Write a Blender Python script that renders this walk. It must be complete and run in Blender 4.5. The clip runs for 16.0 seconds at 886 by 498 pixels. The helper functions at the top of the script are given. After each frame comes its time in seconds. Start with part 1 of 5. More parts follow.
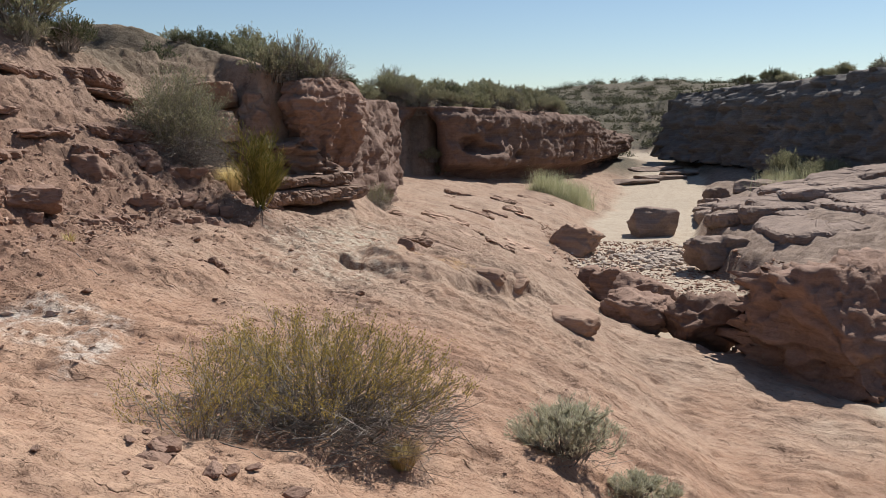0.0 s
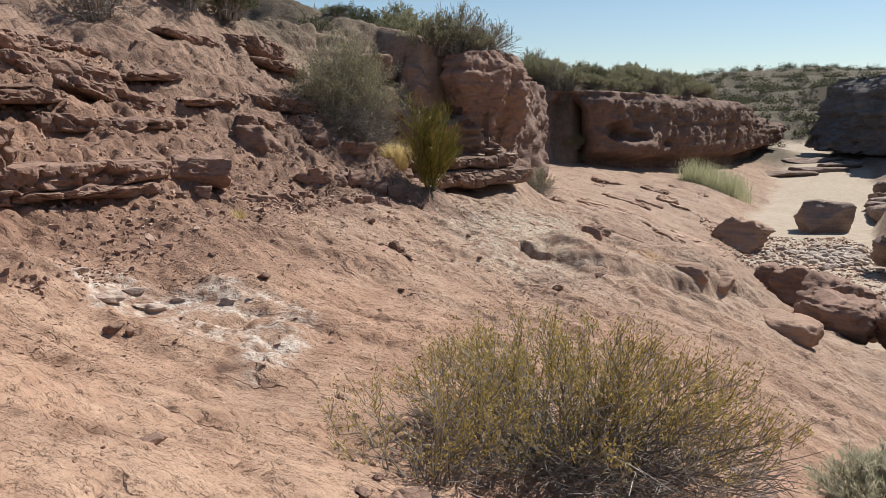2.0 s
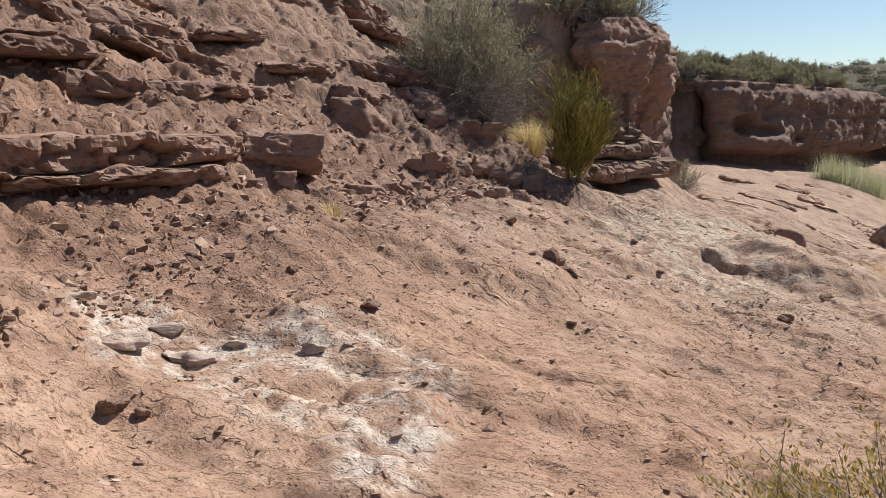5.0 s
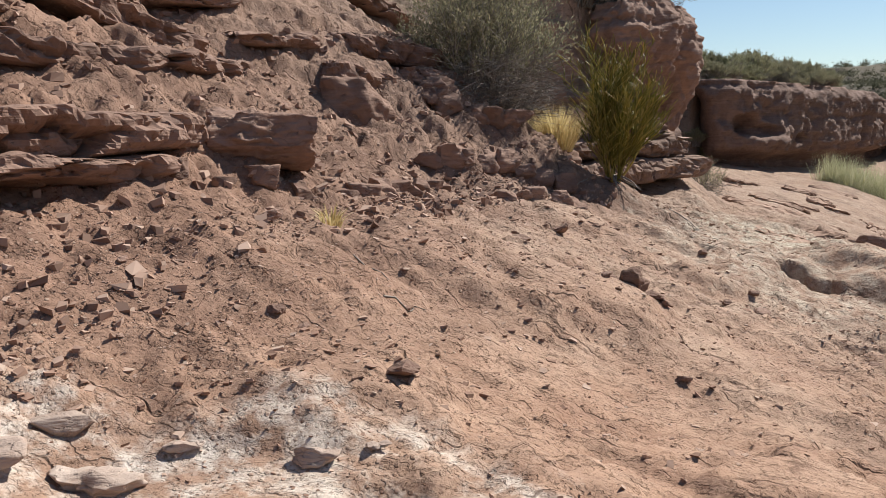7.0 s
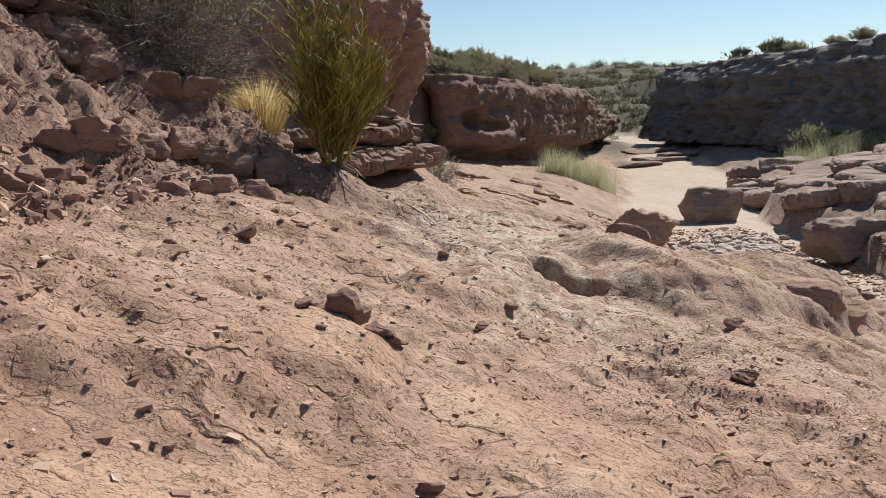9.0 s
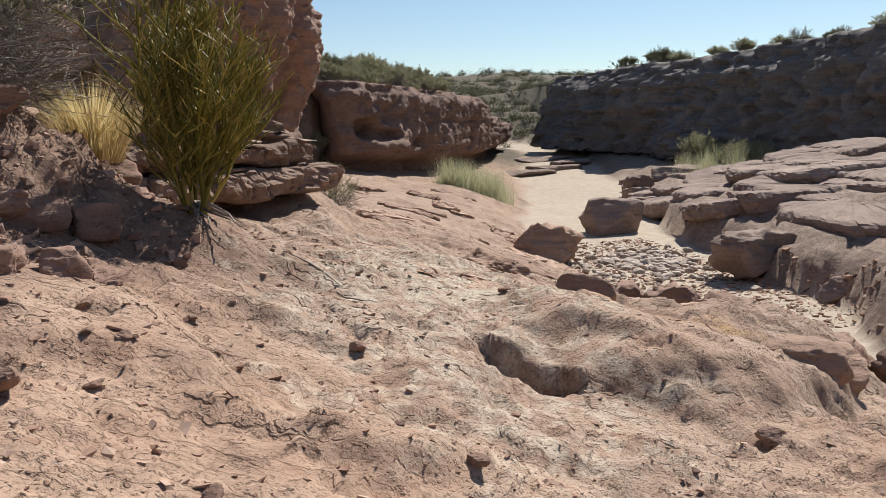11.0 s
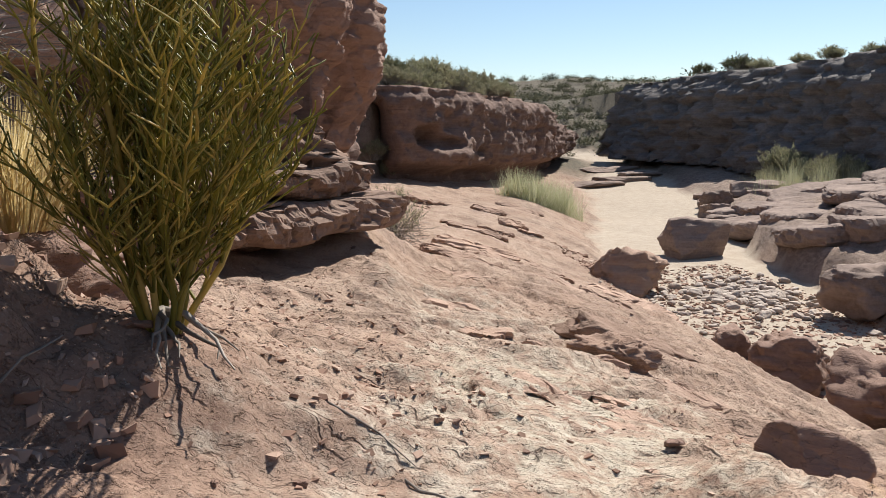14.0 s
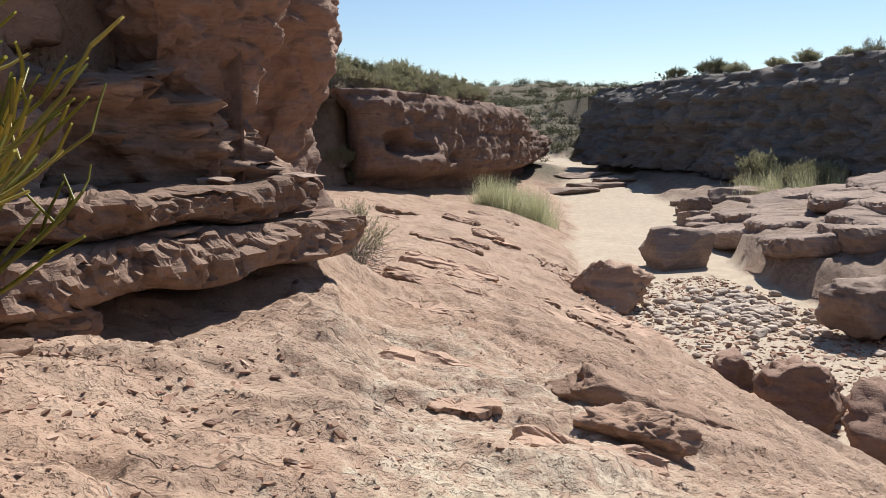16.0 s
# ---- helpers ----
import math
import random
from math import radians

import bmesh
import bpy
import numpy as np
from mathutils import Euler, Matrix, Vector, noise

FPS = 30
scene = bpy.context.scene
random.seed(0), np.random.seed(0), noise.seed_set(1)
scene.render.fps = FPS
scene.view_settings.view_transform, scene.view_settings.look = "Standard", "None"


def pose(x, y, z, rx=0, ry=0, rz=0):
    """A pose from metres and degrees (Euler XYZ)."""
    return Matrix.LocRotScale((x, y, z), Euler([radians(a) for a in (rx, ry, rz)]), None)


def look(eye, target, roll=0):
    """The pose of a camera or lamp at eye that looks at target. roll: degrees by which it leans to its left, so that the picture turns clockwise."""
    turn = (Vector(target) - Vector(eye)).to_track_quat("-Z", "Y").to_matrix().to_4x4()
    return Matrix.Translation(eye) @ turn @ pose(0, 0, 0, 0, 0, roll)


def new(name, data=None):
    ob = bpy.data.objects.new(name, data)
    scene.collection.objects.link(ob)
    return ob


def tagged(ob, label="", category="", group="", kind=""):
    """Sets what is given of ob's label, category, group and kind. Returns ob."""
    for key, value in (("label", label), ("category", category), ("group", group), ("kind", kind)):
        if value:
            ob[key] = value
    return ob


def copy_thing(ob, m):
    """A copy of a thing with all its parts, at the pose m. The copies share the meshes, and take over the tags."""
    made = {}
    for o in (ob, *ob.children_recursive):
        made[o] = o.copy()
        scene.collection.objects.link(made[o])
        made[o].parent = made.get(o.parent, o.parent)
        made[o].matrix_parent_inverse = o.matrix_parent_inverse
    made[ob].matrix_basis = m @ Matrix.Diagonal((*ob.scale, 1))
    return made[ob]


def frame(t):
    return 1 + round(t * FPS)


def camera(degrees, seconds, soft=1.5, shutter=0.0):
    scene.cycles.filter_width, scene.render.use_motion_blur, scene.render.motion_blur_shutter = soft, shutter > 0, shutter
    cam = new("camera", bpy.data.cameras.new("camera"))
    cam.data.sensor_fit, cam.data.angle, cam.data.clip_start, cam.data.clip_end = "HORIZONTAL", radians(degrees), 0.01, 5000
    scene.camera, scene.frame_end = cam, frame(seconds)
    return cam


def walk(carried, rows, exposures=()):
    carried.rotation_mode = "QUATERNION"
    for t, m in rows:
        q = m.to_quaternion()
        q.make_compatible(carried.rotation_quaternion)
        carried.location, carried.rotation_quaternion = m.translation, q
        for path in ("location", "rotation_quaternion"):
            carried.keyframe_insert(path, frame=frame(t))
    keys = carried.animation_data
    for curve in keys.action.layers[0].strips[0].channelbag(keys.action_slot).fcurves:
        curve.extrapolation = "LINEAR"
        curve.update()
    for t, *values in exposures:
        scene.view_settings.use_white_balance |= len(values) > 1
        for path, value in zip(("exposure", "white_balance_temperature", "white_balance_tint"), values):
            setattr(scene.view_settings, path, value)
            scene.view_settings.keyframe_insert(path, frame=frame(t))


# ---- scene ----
cam = camera(56.3, 16.0, soft=0.65)
PATH = [
    (0, (0.126, 0.306, 2.92), (0.113, 2.285, 2.635), -0.1),
    (0.5, (-0.244, 0.694, 2.838), (-0.349, 2.669, 2.545), 0.2),
    (1, (-0.567, 1.177, 2.753), (-0.734, 3.147, 2.455), 0.3),
    (1.5, (-0.953, 1.723, 2.629), (-1.174, 3.687, 2.321), 0.4),
    (2, (-1.241, 2.235, 2.572), (-1.543, 4.188, 2.264), 0.2),
    (2.5, (-1.498, 2.825, 2.502), (-1.88, 4.763, 2.193), -0.0),
    (3, (-1.686, 3.305, 2.441), (-2.127, 5.232, 2.136), -0.2),
    (3.5, (-1.852, 3.853, 2.35), (-2.341, 5.769, 2.047), -0.3),
    (4, (-2.017, 4.419, 2.291), (-2.531, 6.327, 1.988), -0.3),
    (4.2, (-2.132, 4.653, 2.269), (-2.653, 6.56, 1.965), -0.4),
    (6.3, (-3.265, 6.831, 1.911), (-3.775, 8.743, 1.621), -0.7),
    (6.5, (-3.364, 7.055, 1.944), (-3.868, 8.968, 1.654), -0.7),
    (7, (-3.572, 7.53, 1.892), (-4.052, 9.451, 1.605), -0.8),
    (7.5, (-3.607, 7.932, 1.811), (-3.881, 9.893, 1.525), -0.7),
    (8, (-3.597, 8.482, 1.797), (-3.757, 10.455, 1.508), -0.9),
    (8.5, (-3.533, 9.094, 1.695), (-3.578, 11.072, 1.405), -1.1),
    (9, (-3.469, 9.777, 1.628), (-3.336, 11.751, 1.331), -1.1),
    (9.5, (-3.532, 10.638, 1.651), (-3.311, 12.602, 1.35), -0.8),
    (10, (-3.555, 11.118, 1.779), (-3.245, 13.072, 1.491), -0.7),
    (10.2, (-3.545, 11.357, 1.77), (-3.212, 13.308, 1.481), -1.0),
    (12.3, (-3.263, 13.035, 1.846), (-2.826, 14.966, 1.568), -0.4),
    (12.5, (-3.31, 13.314, 1.919), (-2.883, 15.247, 1.638), -0.4),
    (13, (-3.369, 13.74, 1.982), (-2.952, 15.676, 1.706), -0.2),
    (13.5, (-3.262, 14.253, 2.047), (-2.957, 16.211, 1.773), -0.3),
    (14, (-3.281, 14.853, 2.015), (-3.02, 16.817, 1.74), -0.1),
    (14.5, (-3.262, 15.341, 2.129), (-3.015, 17.307, 1.861), 0.1),
    (15, (-3.191, 15.918, 2.116), (-2.942, 17.884, 1.846), 0.1),
    (15.5, (-3.044, 16.445, 2.014), (-2.776, 18.409, 1.746), -0.2),
    (16, (-2.951, 16.865, 2.006), (-2.623, 18.82, 1.744), -0.2),
]
walk(cam, [(t, look(eye, target, roll)) for t, eye, target, roll in PATH], ((0, 0.28), (2, 0.36), (4, 0.43), (7, 0.43), (10, 0.42), (12.5, 0.54), (16, 0.6)))

# ---- world, sun ----
SUN_WAY = Vector((0.66, 0.75, 1.12)).normalized()
world = bpy.data.worlds.new("world")
scene.world = world
world.use_nodes = True
wn = world.node_tree.nodes
sky = wn.new("ShaderNodeTexSky")
sky.sky_type = "NISHITA"
sky.sun_disc = False
sky.sun_elevation = math.asin(SUN_WAY.z)
sky.sun_rotation = math.atan2(SUN_WAY.x, SUN_WAY.y)
sky.air_density, sky.dust_density, sky.ozone_density = 1.0, 0.1, 2.5
world.node_tree.links.new(sky.outputs[0], wn["Background"].inputs[0])
wn["Background"].inputs[1].default_value = 0.076
sun = new("sun", bpy.data.lights.new("sun", "SUN"))
sun.data.energy, sun.data.angle, sun.data.color = 5.0, radians(0.53), (1.0, 0.98, 0.925)
sun.matrix_world = look(SUN_WAY * 60, (0, 0, 0))


# ---- materials ----
def mat(name, rough=0.9):
    m = bpy.data.materials.new(name)
    m.use_nodes = True
    b = m.node_tree.nodes["Principled BSDF"]
    b.inputs["Roughness"].default_value = rough
    b.inputs["Specular IOR Level"].default_value = 0.25
    return m, m.node_tree.nodes, m.node_tree.links, b


def tex(n, l, kind, scale, src, detail=6.0, rough=0.6, stretch=None):
    t = n.new("ShaderNodeTexNoise" if kind == "noise" else "ShaderNodeTexVoronoi")
    t.inputs["Scale"].default_value = scale
    if kind == "noise":
        t.inputs["Detail"].default_value = detail
        t.inputs["Roughness"].default_value = rough
    if stretch:
        mp = n.new("ShaderNodeMapping")
        mp.inputs["Scale"].default_value = stretch
        l.new(src, mp.inputs[0])
        src = mp.outputs[0]
    l.new(src, t.inputs["Vector"])
    return t.outputs["Distance" if kind != "noise" else "Fac"]


def ramp(n, l, src, *stops):
    r = n.new("ShaderNodeValToRGB")
    e = r.color_ramp.elements
    while len(e) < len(stops):
        e.new(0.5)
    for el, (p, c) in zip(e, stops):
        el.position, el.color = p, (*c, 1) if len(c) == 3 else (c[0], c[0], c[0], 1)
    l.new(src, r.inputs[0])
    return r.outputs[0]


def mix(n, l, fac, a, b, mode="MIX"):
    m = n.new("ShaderNodeMix")
    m.data_type, m.blend_type = "RGBA", mode
    for i, v in ((0, fac), (6, a), (7, b)):
        if isinstance(v, bpy.types.NodeSocket):
            l.new(v, m.inputs[i])
        elif i == 0:
            m.inputs[0].default_value = v
        else:
            m.inputs[i].default_value = (*v, 1)
    return m.outputs[2]


def calc(n, l, op, a, b=0.0):
    m = n.new("ShaderNodeMath")
    m.operation, m.use_clamp = op, op in ("MULTIPLY_ADD",)
    for i, v in ((0, a), (1, b)):
        if isinstance(v, bpy.types.NodeSocket):
            l.new(v, m.inputs[i])
        else:
            m.inputs[i].default_value = v
    return m.outputs[0]


def bump(n, l, b, src, strength, dist, under=None):
    x = n.new("ShaderNodeBump")
    x.inputs["Strength"].default_value, x.inputs["Distance"].default_value = strength, dist
    l.new(src, x.inputs["Height"])
    if under:
        l.new(under, x.inputs["Normal"])
    l.new(x.outputs[0], b.inputs["Normal"])
    return x.outputs[0]


def flakes(n, l, src, scale, stretch=None):
    """Noise cut into steps, like thin beds that have broken away."""
    f = tex(n, l, "noise", scale, src, 7, 0.62, stretch)
    return ramp(n, l, f, (0.36, (0.0,)), (0.375, (0.25,)), (0.46, (0.27,)), (0.47, (0.5,)), (0.54, (0.52,)), (0.55, (0.75,)), (0.64, (0.78,)), (0.65, (1.0,)))


def spot(n, l, pos, centre, radius, wobble):
    """A patch with a ragged edge round a place: 1 inside, 0 outside."""
    d = n.new("ShaderNodeVectorMath")
    d.operation = "SUBTRACT"
    l.new(pos, d.inputs[0])
    d.inputs[1].default_value = centre
    s = n.new("ShaderNodeVectorMath")
    s.operation = "DIVIDE"
    l.new(d.outputs[0], s.inputs[0])
    s.inputs[1].default_value = radius
    k = n.new("ShaderNodeVectorMath")
    k.operation = "LENGTH"
    l.new(s.outputs[0], k.inputs[0])
    v = calc(n, l, "ADD", k.outputs["Value"], calc(n, l, "MULTIPLY", calc(n, l, "SUBTRACT", wobble, 0.5), 2.2))
    return ramp(n, l, v, (0.6, (1,)), (1.0, (0,)))


def rock_material(name, dark, mid, light, per_object=True):
    m, n, l, b = mat(name, 0.92)
    pos = n.new("ShaderNodeNewGeometry").outputs["Position"]
    big = tex(n, l, "noise", 0.9, pos, 4)
    fine = tex(n, l, "noise", 7.0, pos, 8, 0.7)
    strata = tex(n, l, "noise", 1.0, pos, 5, 0.65, (0.6, 0.6, 9.0))
    col = ramp(n, l, big, (0.3, dark), (0.5, mid), (0.72, light))
    col = mix(n, l, 0.55, col, ramp(n, l, strata, (0.3, dark), (0.55, mid), (0.75, light)))
    col = mix(n, l, ramp(n, l, fine, (0.35, (0.0,)), (0.75, (0.55,))), col, light)
    if per_object:
        rnd = n.new("ShaderNodeObjectInfo").outputs["Random"]
        col = mix(n, l, 1.0, col, ramp(n, l, rnd, (0.0, (0.78, 0.74, 0.72)), (1.0, (1.15, 1.12, 1.1))), "MULTIPLY")
    l.new(col, b.inputs["Base Color"])
    u = bump(n, l, b, strata, 0.5, 0.08)
    u = bump(n, l, b, flakes(n, l, pos, 1.8, (1, 1, 2.2)), 0.7, 0.06, u)
    u = bump(n, l, b, fine, 0.6, 0.035, u)
    bump(n, l, b, tex(n, l, "noise", 45, pos, 4, 0.7), 0.4, 0.006, u)
    return m


ROCK = rock_material("red_sandstone", (0.13, 0.078, 0.058), (0.225, 0.14, 0.105), (0.36, 0.245, 0.187))
ROCK_GREY = rock_material("weathered_sandstone", (0.145, 0.103, 0.083), (0.25, 0.183, 0.147), (0.40, 0.305, 0.25))
CLIFF = rock_material("cliff_sandstone", (0.10, 0.06, 0.045), (0.175, 0.108, 0.082), (0.29, 0.19, 0.145), False)
CLIFF_NEAR = rock_material("tower_sandstone", (0.14, 0.082, 0.06), (0.25, 0.152, 0.112), (0.37, 0.245, 0.185), False)
# the right cliff's shade is put into this stone's dull grey colour
CLIFF_DARK = rock_material("shade_grey_sandstone", (0.088, 0.075, 0.068), (0.16, 0.136, 0.122), (0.28, 0.24, 0.215), False)
ROCK_TAN = rock_material("tan_sandstone", (0.18, 0.11, 0.078), (0.30, 0.195, 0.14), (0.44, 0.31, 0.23))
ROCK_SLAB = rock_material("slab_sandstone", (0.27, 0.17, 0.122), (0.41, 0.275, 0.2), (0.52, 0.38, 0.29))
LEDGE = rock_material("brown_ledge_sandstone", (0.12, 0.078, 0.058), (0.225, 0.15, 0.113), (0.38, 0.27, 0.205))
PALE = rock_material("pale_cobble", (0.28, 0.22, 0.175), (0.42, 0.345, 0.285), (0.60, 0.52, 0.45))


def ground_material():
    m, n, l, b = mat("sandstone_ground", 0.95)
    pos = n.new("ShaderNodeNewGeometry").outputs["Position"]
    broad = tex(n, l, "noise", 0.45, pos, 5, 0.6)
    mid = tex(n, l, "noise", 2.3, pos, 8, 0.68)
    streak = tex(n, l, "noise", 1.6, pos, 7, 0.65, (0.5, 1.6, 5.0))
    fine = tex(n, l, "noise", 22.0, pos, 6, 0.7)
    col = ramp(n, l, broad, (0.3, (0.33, 0.195, 0.135)), (0.5, (0.42, 0.275, 0.20)), (0.7, (0.50, 0.355, 0.265)))
    col = mix(n, l, 0.5, col, ramp(n, l, mid, (0.3, (0.25, 0.135, 0.09)), (0.5, (0.43, 0.265, 0.18)), (0.72, (0.54, 0.37, 0.27))))
    col = mix(n, l, ramp(n, l, streak, (0.52, (0.0,)), (0.7, (0.5,))), col, (0.30, 0.16, 0.105))
    patch = tex(n, l, "noise", 0.8, pos, 7, 0.7)
    col = mix(n, l, ramp(n, l, patch, (0.5, (0.0,)), (0.6, (0.6,))), col, ramp(n, l, mid, (0.35, (0.17, 0.10, 0.07)), (0.65, (0.34, 0.215, 0.155))))
    # pale crust, reddish scree, washed sand
    sand = n.new("ShaderNodeAttribute")
    sand.attribute_name = "sand"
    scree = n.new("ShaderNodeAttribute")
    scree.attribute_name = "scree"
    stony = n.new("ShaderNodeAttribute")
    stony.attribute_name = "stony"
    plant = n.new("ShaderNodeAttribute")
    plant.attribute_name = "scrub"
    col = mix(n, l, scree.outputs["Fac"], col, ramp(n, l, mid, (0.35, (0.19, 0.108, 0.077)), (0.65, (0.35, 0.213, 0.152))))
    col = mix(n, l, stony.outputs["Fac"], col, ramp(n, l, streak, (0.3, (0.17, 0.112, 0.084)), (0.5, (0.30, 0.20, 0.15)), (0.7, (0.43, 0.30, 0.235))))
    col = mix(n, l, sand.outputs["Fac"], col, ramp(n, l, mid, (0.3, (0.38, 0.28, 0.205)), (0.7, (0.50, 0.385, 0.29))))
    col = mix(n, l, plant.outputs["Fac"], col, ramp(n, l, mid, (0.35, (0.06, 0.052, 0.033)), (0.65, (0.135, 0.105, 0.07))))
    for c, r, tone in (((-4.75, 10.3, 0.6), (0.75, 0.45, 2), (0.70, 0.61, 0.53)), ((-5.65, 10.0, 0.7), (0.85, 0.45, 2), (0.72, 0.64, 0.57)), ((-4.6, 9.5, 0.5), (0.6, 0.35, 2), (0.66, 0.56, 0.48)),
                       ((-2.0, 19.3, 0.4), (1.1, 1.6, 2), (0.56, 0.46, 0.33)), ((-2.2, 17.4, 0.4), (1.6, 3.2, 2), (0.55, 0.43, 0.33)), ((-1.6, 22.5, 0.2), (1.5, 3.5, 2), (0.53, 0.40, 0.30)),  ((-3.9, 9.5, 0.4), (0.3, 1.0, 2), (0.68, 0.59, 0.52)), ((-0.2, 18.2, 0.3), (0.9, 0.5, 2), (0.50, 0.29, 0.14))):
        s = spot(n, l, pos, c, r, mid)
        s = calc(n, l, "MULTIPLY", s, ramp(n, l, tex(n, l, "noise", 5, pos, 6, 0.7), (0.43, (0.0,)), (0.61, (0.85,))))
        col = mix(n, l, s, col, tone)
    col = mix(n, l, ramp(n, l, fine, (0.3, (0.5,)), (0.48, (0.0,))), col, (0.19, 0.105, 0.07))
    # thin broken cracks and small grit
    ed = n.new("ShaderNodeTexVoronoi")
    ed.feature = "DISTANCE_TO_EDGE"
    ed.inputs["Scale"].default_value = 1.0
    mp = n.new("ShaderNodeMapping")
    mp.inputs["Scale"].default_value, mp.inputs["Rotation"].default_value = (1.3, 3.2, 0.4), (0, 0, 0.5)
    wob = n.new("ShaderNodeVectorMath")
    wob.operation = "MULTIPLY_ADD"
    wn_ = n.new("ShaderNodeTexNoise")
    wn_.inputs["Scale"].default_value, wn_.inputs["Detail"].default_value = 3.0, 5
    l.new(pos, wn_.inputs["Vector"])
    l.new(wn_.outputs["Color"], wob.inputs[0])
    wob.inputs[1].default_value = (0.5, 0.5, 0.5)
    l.new(pos, wob.inputs[2])
    l.new(wob.outputs[0], mp.inputs[0])
    l.new(mp.outputs[0], ed.inputs["Vector"])
    crack = ramp(n, l, ed.outputs["Distance"], (0.0, (1,)), (0.035, (0,)))
    crack = calc(n, l, "MULTIPLY", crack, ramp(n, l, tex(n, l, "noise", 1.9, pos, 3), (0.5, (0.0,)), (0.6, (1,))))
    crack = calc(n, l, "MULTIPLY", crack, calc(n, l, "SUBTRACT", 1.0, sand.outputs["Fac"]))
    col = mix(n, l, calc(n, l, "MULTIPLY", crack, 0.6), col, (0.13, 0.07, 0.05))
    grit = n.new("ShaderNodeTexVoronoi")
    grit.inputs["Scale"].default_value = 38.0
    l.new(pos, grit.inputs["Vector"])
    pick = n.new("ShaderNodeSeparateColor")
    l.new(grit.outputs["Color"], pick.inputs[0])
    dot = calc(n, l, "MULTIPLY", ramp(n, l, grit.outputs["Distance"], (0.25, (1,)), (0.45, (0,))), ramp(n, l, pick.outputs[0], (0.72, (0,)), (0.78, (1,))))
    dot = calc(n, l, "MULTIPLY", dot, ramp(n, l, tex(n, l, "noise", 1.3, pos, 4), (0.42, (0.0,)), (0.6, (1,))))
    col = mix(n, l, calc(n, l, "MULTIPLY", dot, 0.7), col, ramp(n, l, pick.outputs[1], (0.0, (0.17, 0.09, 0.06)), (0.6, (0.30, 0.18, 0.13)), (1.0, (0.52, 0.40, 0.31))))
    speck = tex(n, l, "noise", 70, pos, 3, 0.75)
    col = mix(n, l, ramp(n, l, speck, (0.32, (0.75,)), (0.42, (0.0,))), col, (0.16, 0.09, 0.062))
    col = mix(n, l, ramp(n, l, speck, (0.62, (0.0,)), (0.7, (0.5,))), col, (0.58, 0.46, 0.36))
    # iron-red soil at the start of the walk, paler stone further on
    axis = n.new("ShaderNodeSeparateXYZ")
    l.new(pos, axis.inputs[0])
    along = calc(n, l, "ADD", calc(n, l, "MULTIPLY", axis.outputs[1], 0.04), calc(n, l, "MULTIPLY", calc(n, l, "SUBTRACT", broad, 0.5), 0.5))
    col = mix(n, l, 1.0, col, ramp(n, l, along, (0.45, (1.0, 0.98, 0.94)), (0.75, (0.95, 1.02, 1.04))), "MULTIPLY")
    l.new(col, b.inputs["Base Color"])
    fl = flakes(n, l, pos, 1.7, (0.8, 1.7, 1))
    fs = flakes(n, l, pos, 6.0, (0.8, 1.4, 1))
    hard = calc(n, l, "SUBTRACT", 1.0, sand.outputs["Fac"])
    u = bump(n, l, b, streak, 0.2, 0.02)
    u = bump(n, l, b, calc(n, l, "MULTIPLY", fl, hard), 0.95, 0.05, u)
    u = bump(n, l, b, calc(n, l, "MULTIPLY", fs, hard), 0.95, 0.026, u)
    u = bump(n, l, b, mid, 0.3, 0.02, u)
    u = bump(n, l, b, fine, 0.7, 0.018, u)
    u = bump(n, l, b, dot, 0.8, 0.012, u)
    u = bump(n, l, b, calc(n, l, "SUBTRACT", 1.0, crack), 0.8, 0.02, u)
    bump(n, l, b, tex(n, l, "noise", 90, pos, 4, 0.7), 0.5, 0.004, u)
    return m


GROUND = ground_material()


def plant_material(name, a, b_, c, rough=0.7, thin=0.38):
    m, n, l, b = mat(name, rough)
    isl = n.new("ShaderNodeNewGeometry").outputs["Random Per Island"]
    l.new(ramp(n, l, isl, (0.0, a), (0.5, b_), (1.0, c)), b.inputs["Base Color"])
    b.inputs["Specular IOR Level"].default_value = 0.2
    if thin:
        tr = n.new("ShaderNodeBsdfTranslucent")
        l.new(b.inputs["Base Color"].links[0].from_socket, tr.inputs[0])
        sh = n.new("ShaderNodeMixShader")
        sh.inputs[0].default_value = thin
        l.new(b.outputs[0], sh.inputs[1])
        l.new(tr.outputs[0], sh.inputs[2])
        l.new(sh.outputs[0], n["Material Output"].inputs[0])
    return m


LEAF_OLIVE = plant_material("olive_leaf", (0.23, 0.175, 0.045), (0.40, 0.30, 0.085), (0.58, 0.44, 0.17))
LEAF_GREY = plant_material("grey_green_leaf", (0.17, 0.17, 0.095), (0.29, 0.275, 0.16), (0.43, 0.395, 0.25))
LEAF_BUSH = plant_material("dusty_grey_leaf", (0.15, 0.145, 0.085), (0.27, 0.25, 0.15), (0.43, 0.385, 0.25))
LEAF_DARK = plant_material("dark_leaf", (0.06, 0.07, 0.035), (0.11, 0.115, 0.06), (0.19, 0.18, 0.10))
LEAF_SCRUB = plant_material("scrub_leaf", (0.05, 0.052, 0.03), (0.10, 0.098, 0.06), (0.18, 0.165, 0.105))
LEAF_PALE = plant_material("pale_silver_leaf", (0.36, 0.34, 0.23), (0.50, 0.475, 0.34), (0.66, 0.62, 0.47))
STEM_GREEN = plant_material("green_stem", (0.13, 0.135, 0.03), (0.27, 0.25, 0.06), (0.56, 0.44, 0.15), 0.36, 0.5)
GRASS_GOLD = plant_material("golden_grass", (0.46, 0.35, 0.15), (0.62, 0.48, 0.23), (0.74, 0.62, 0.36), 0.7, 0.5)
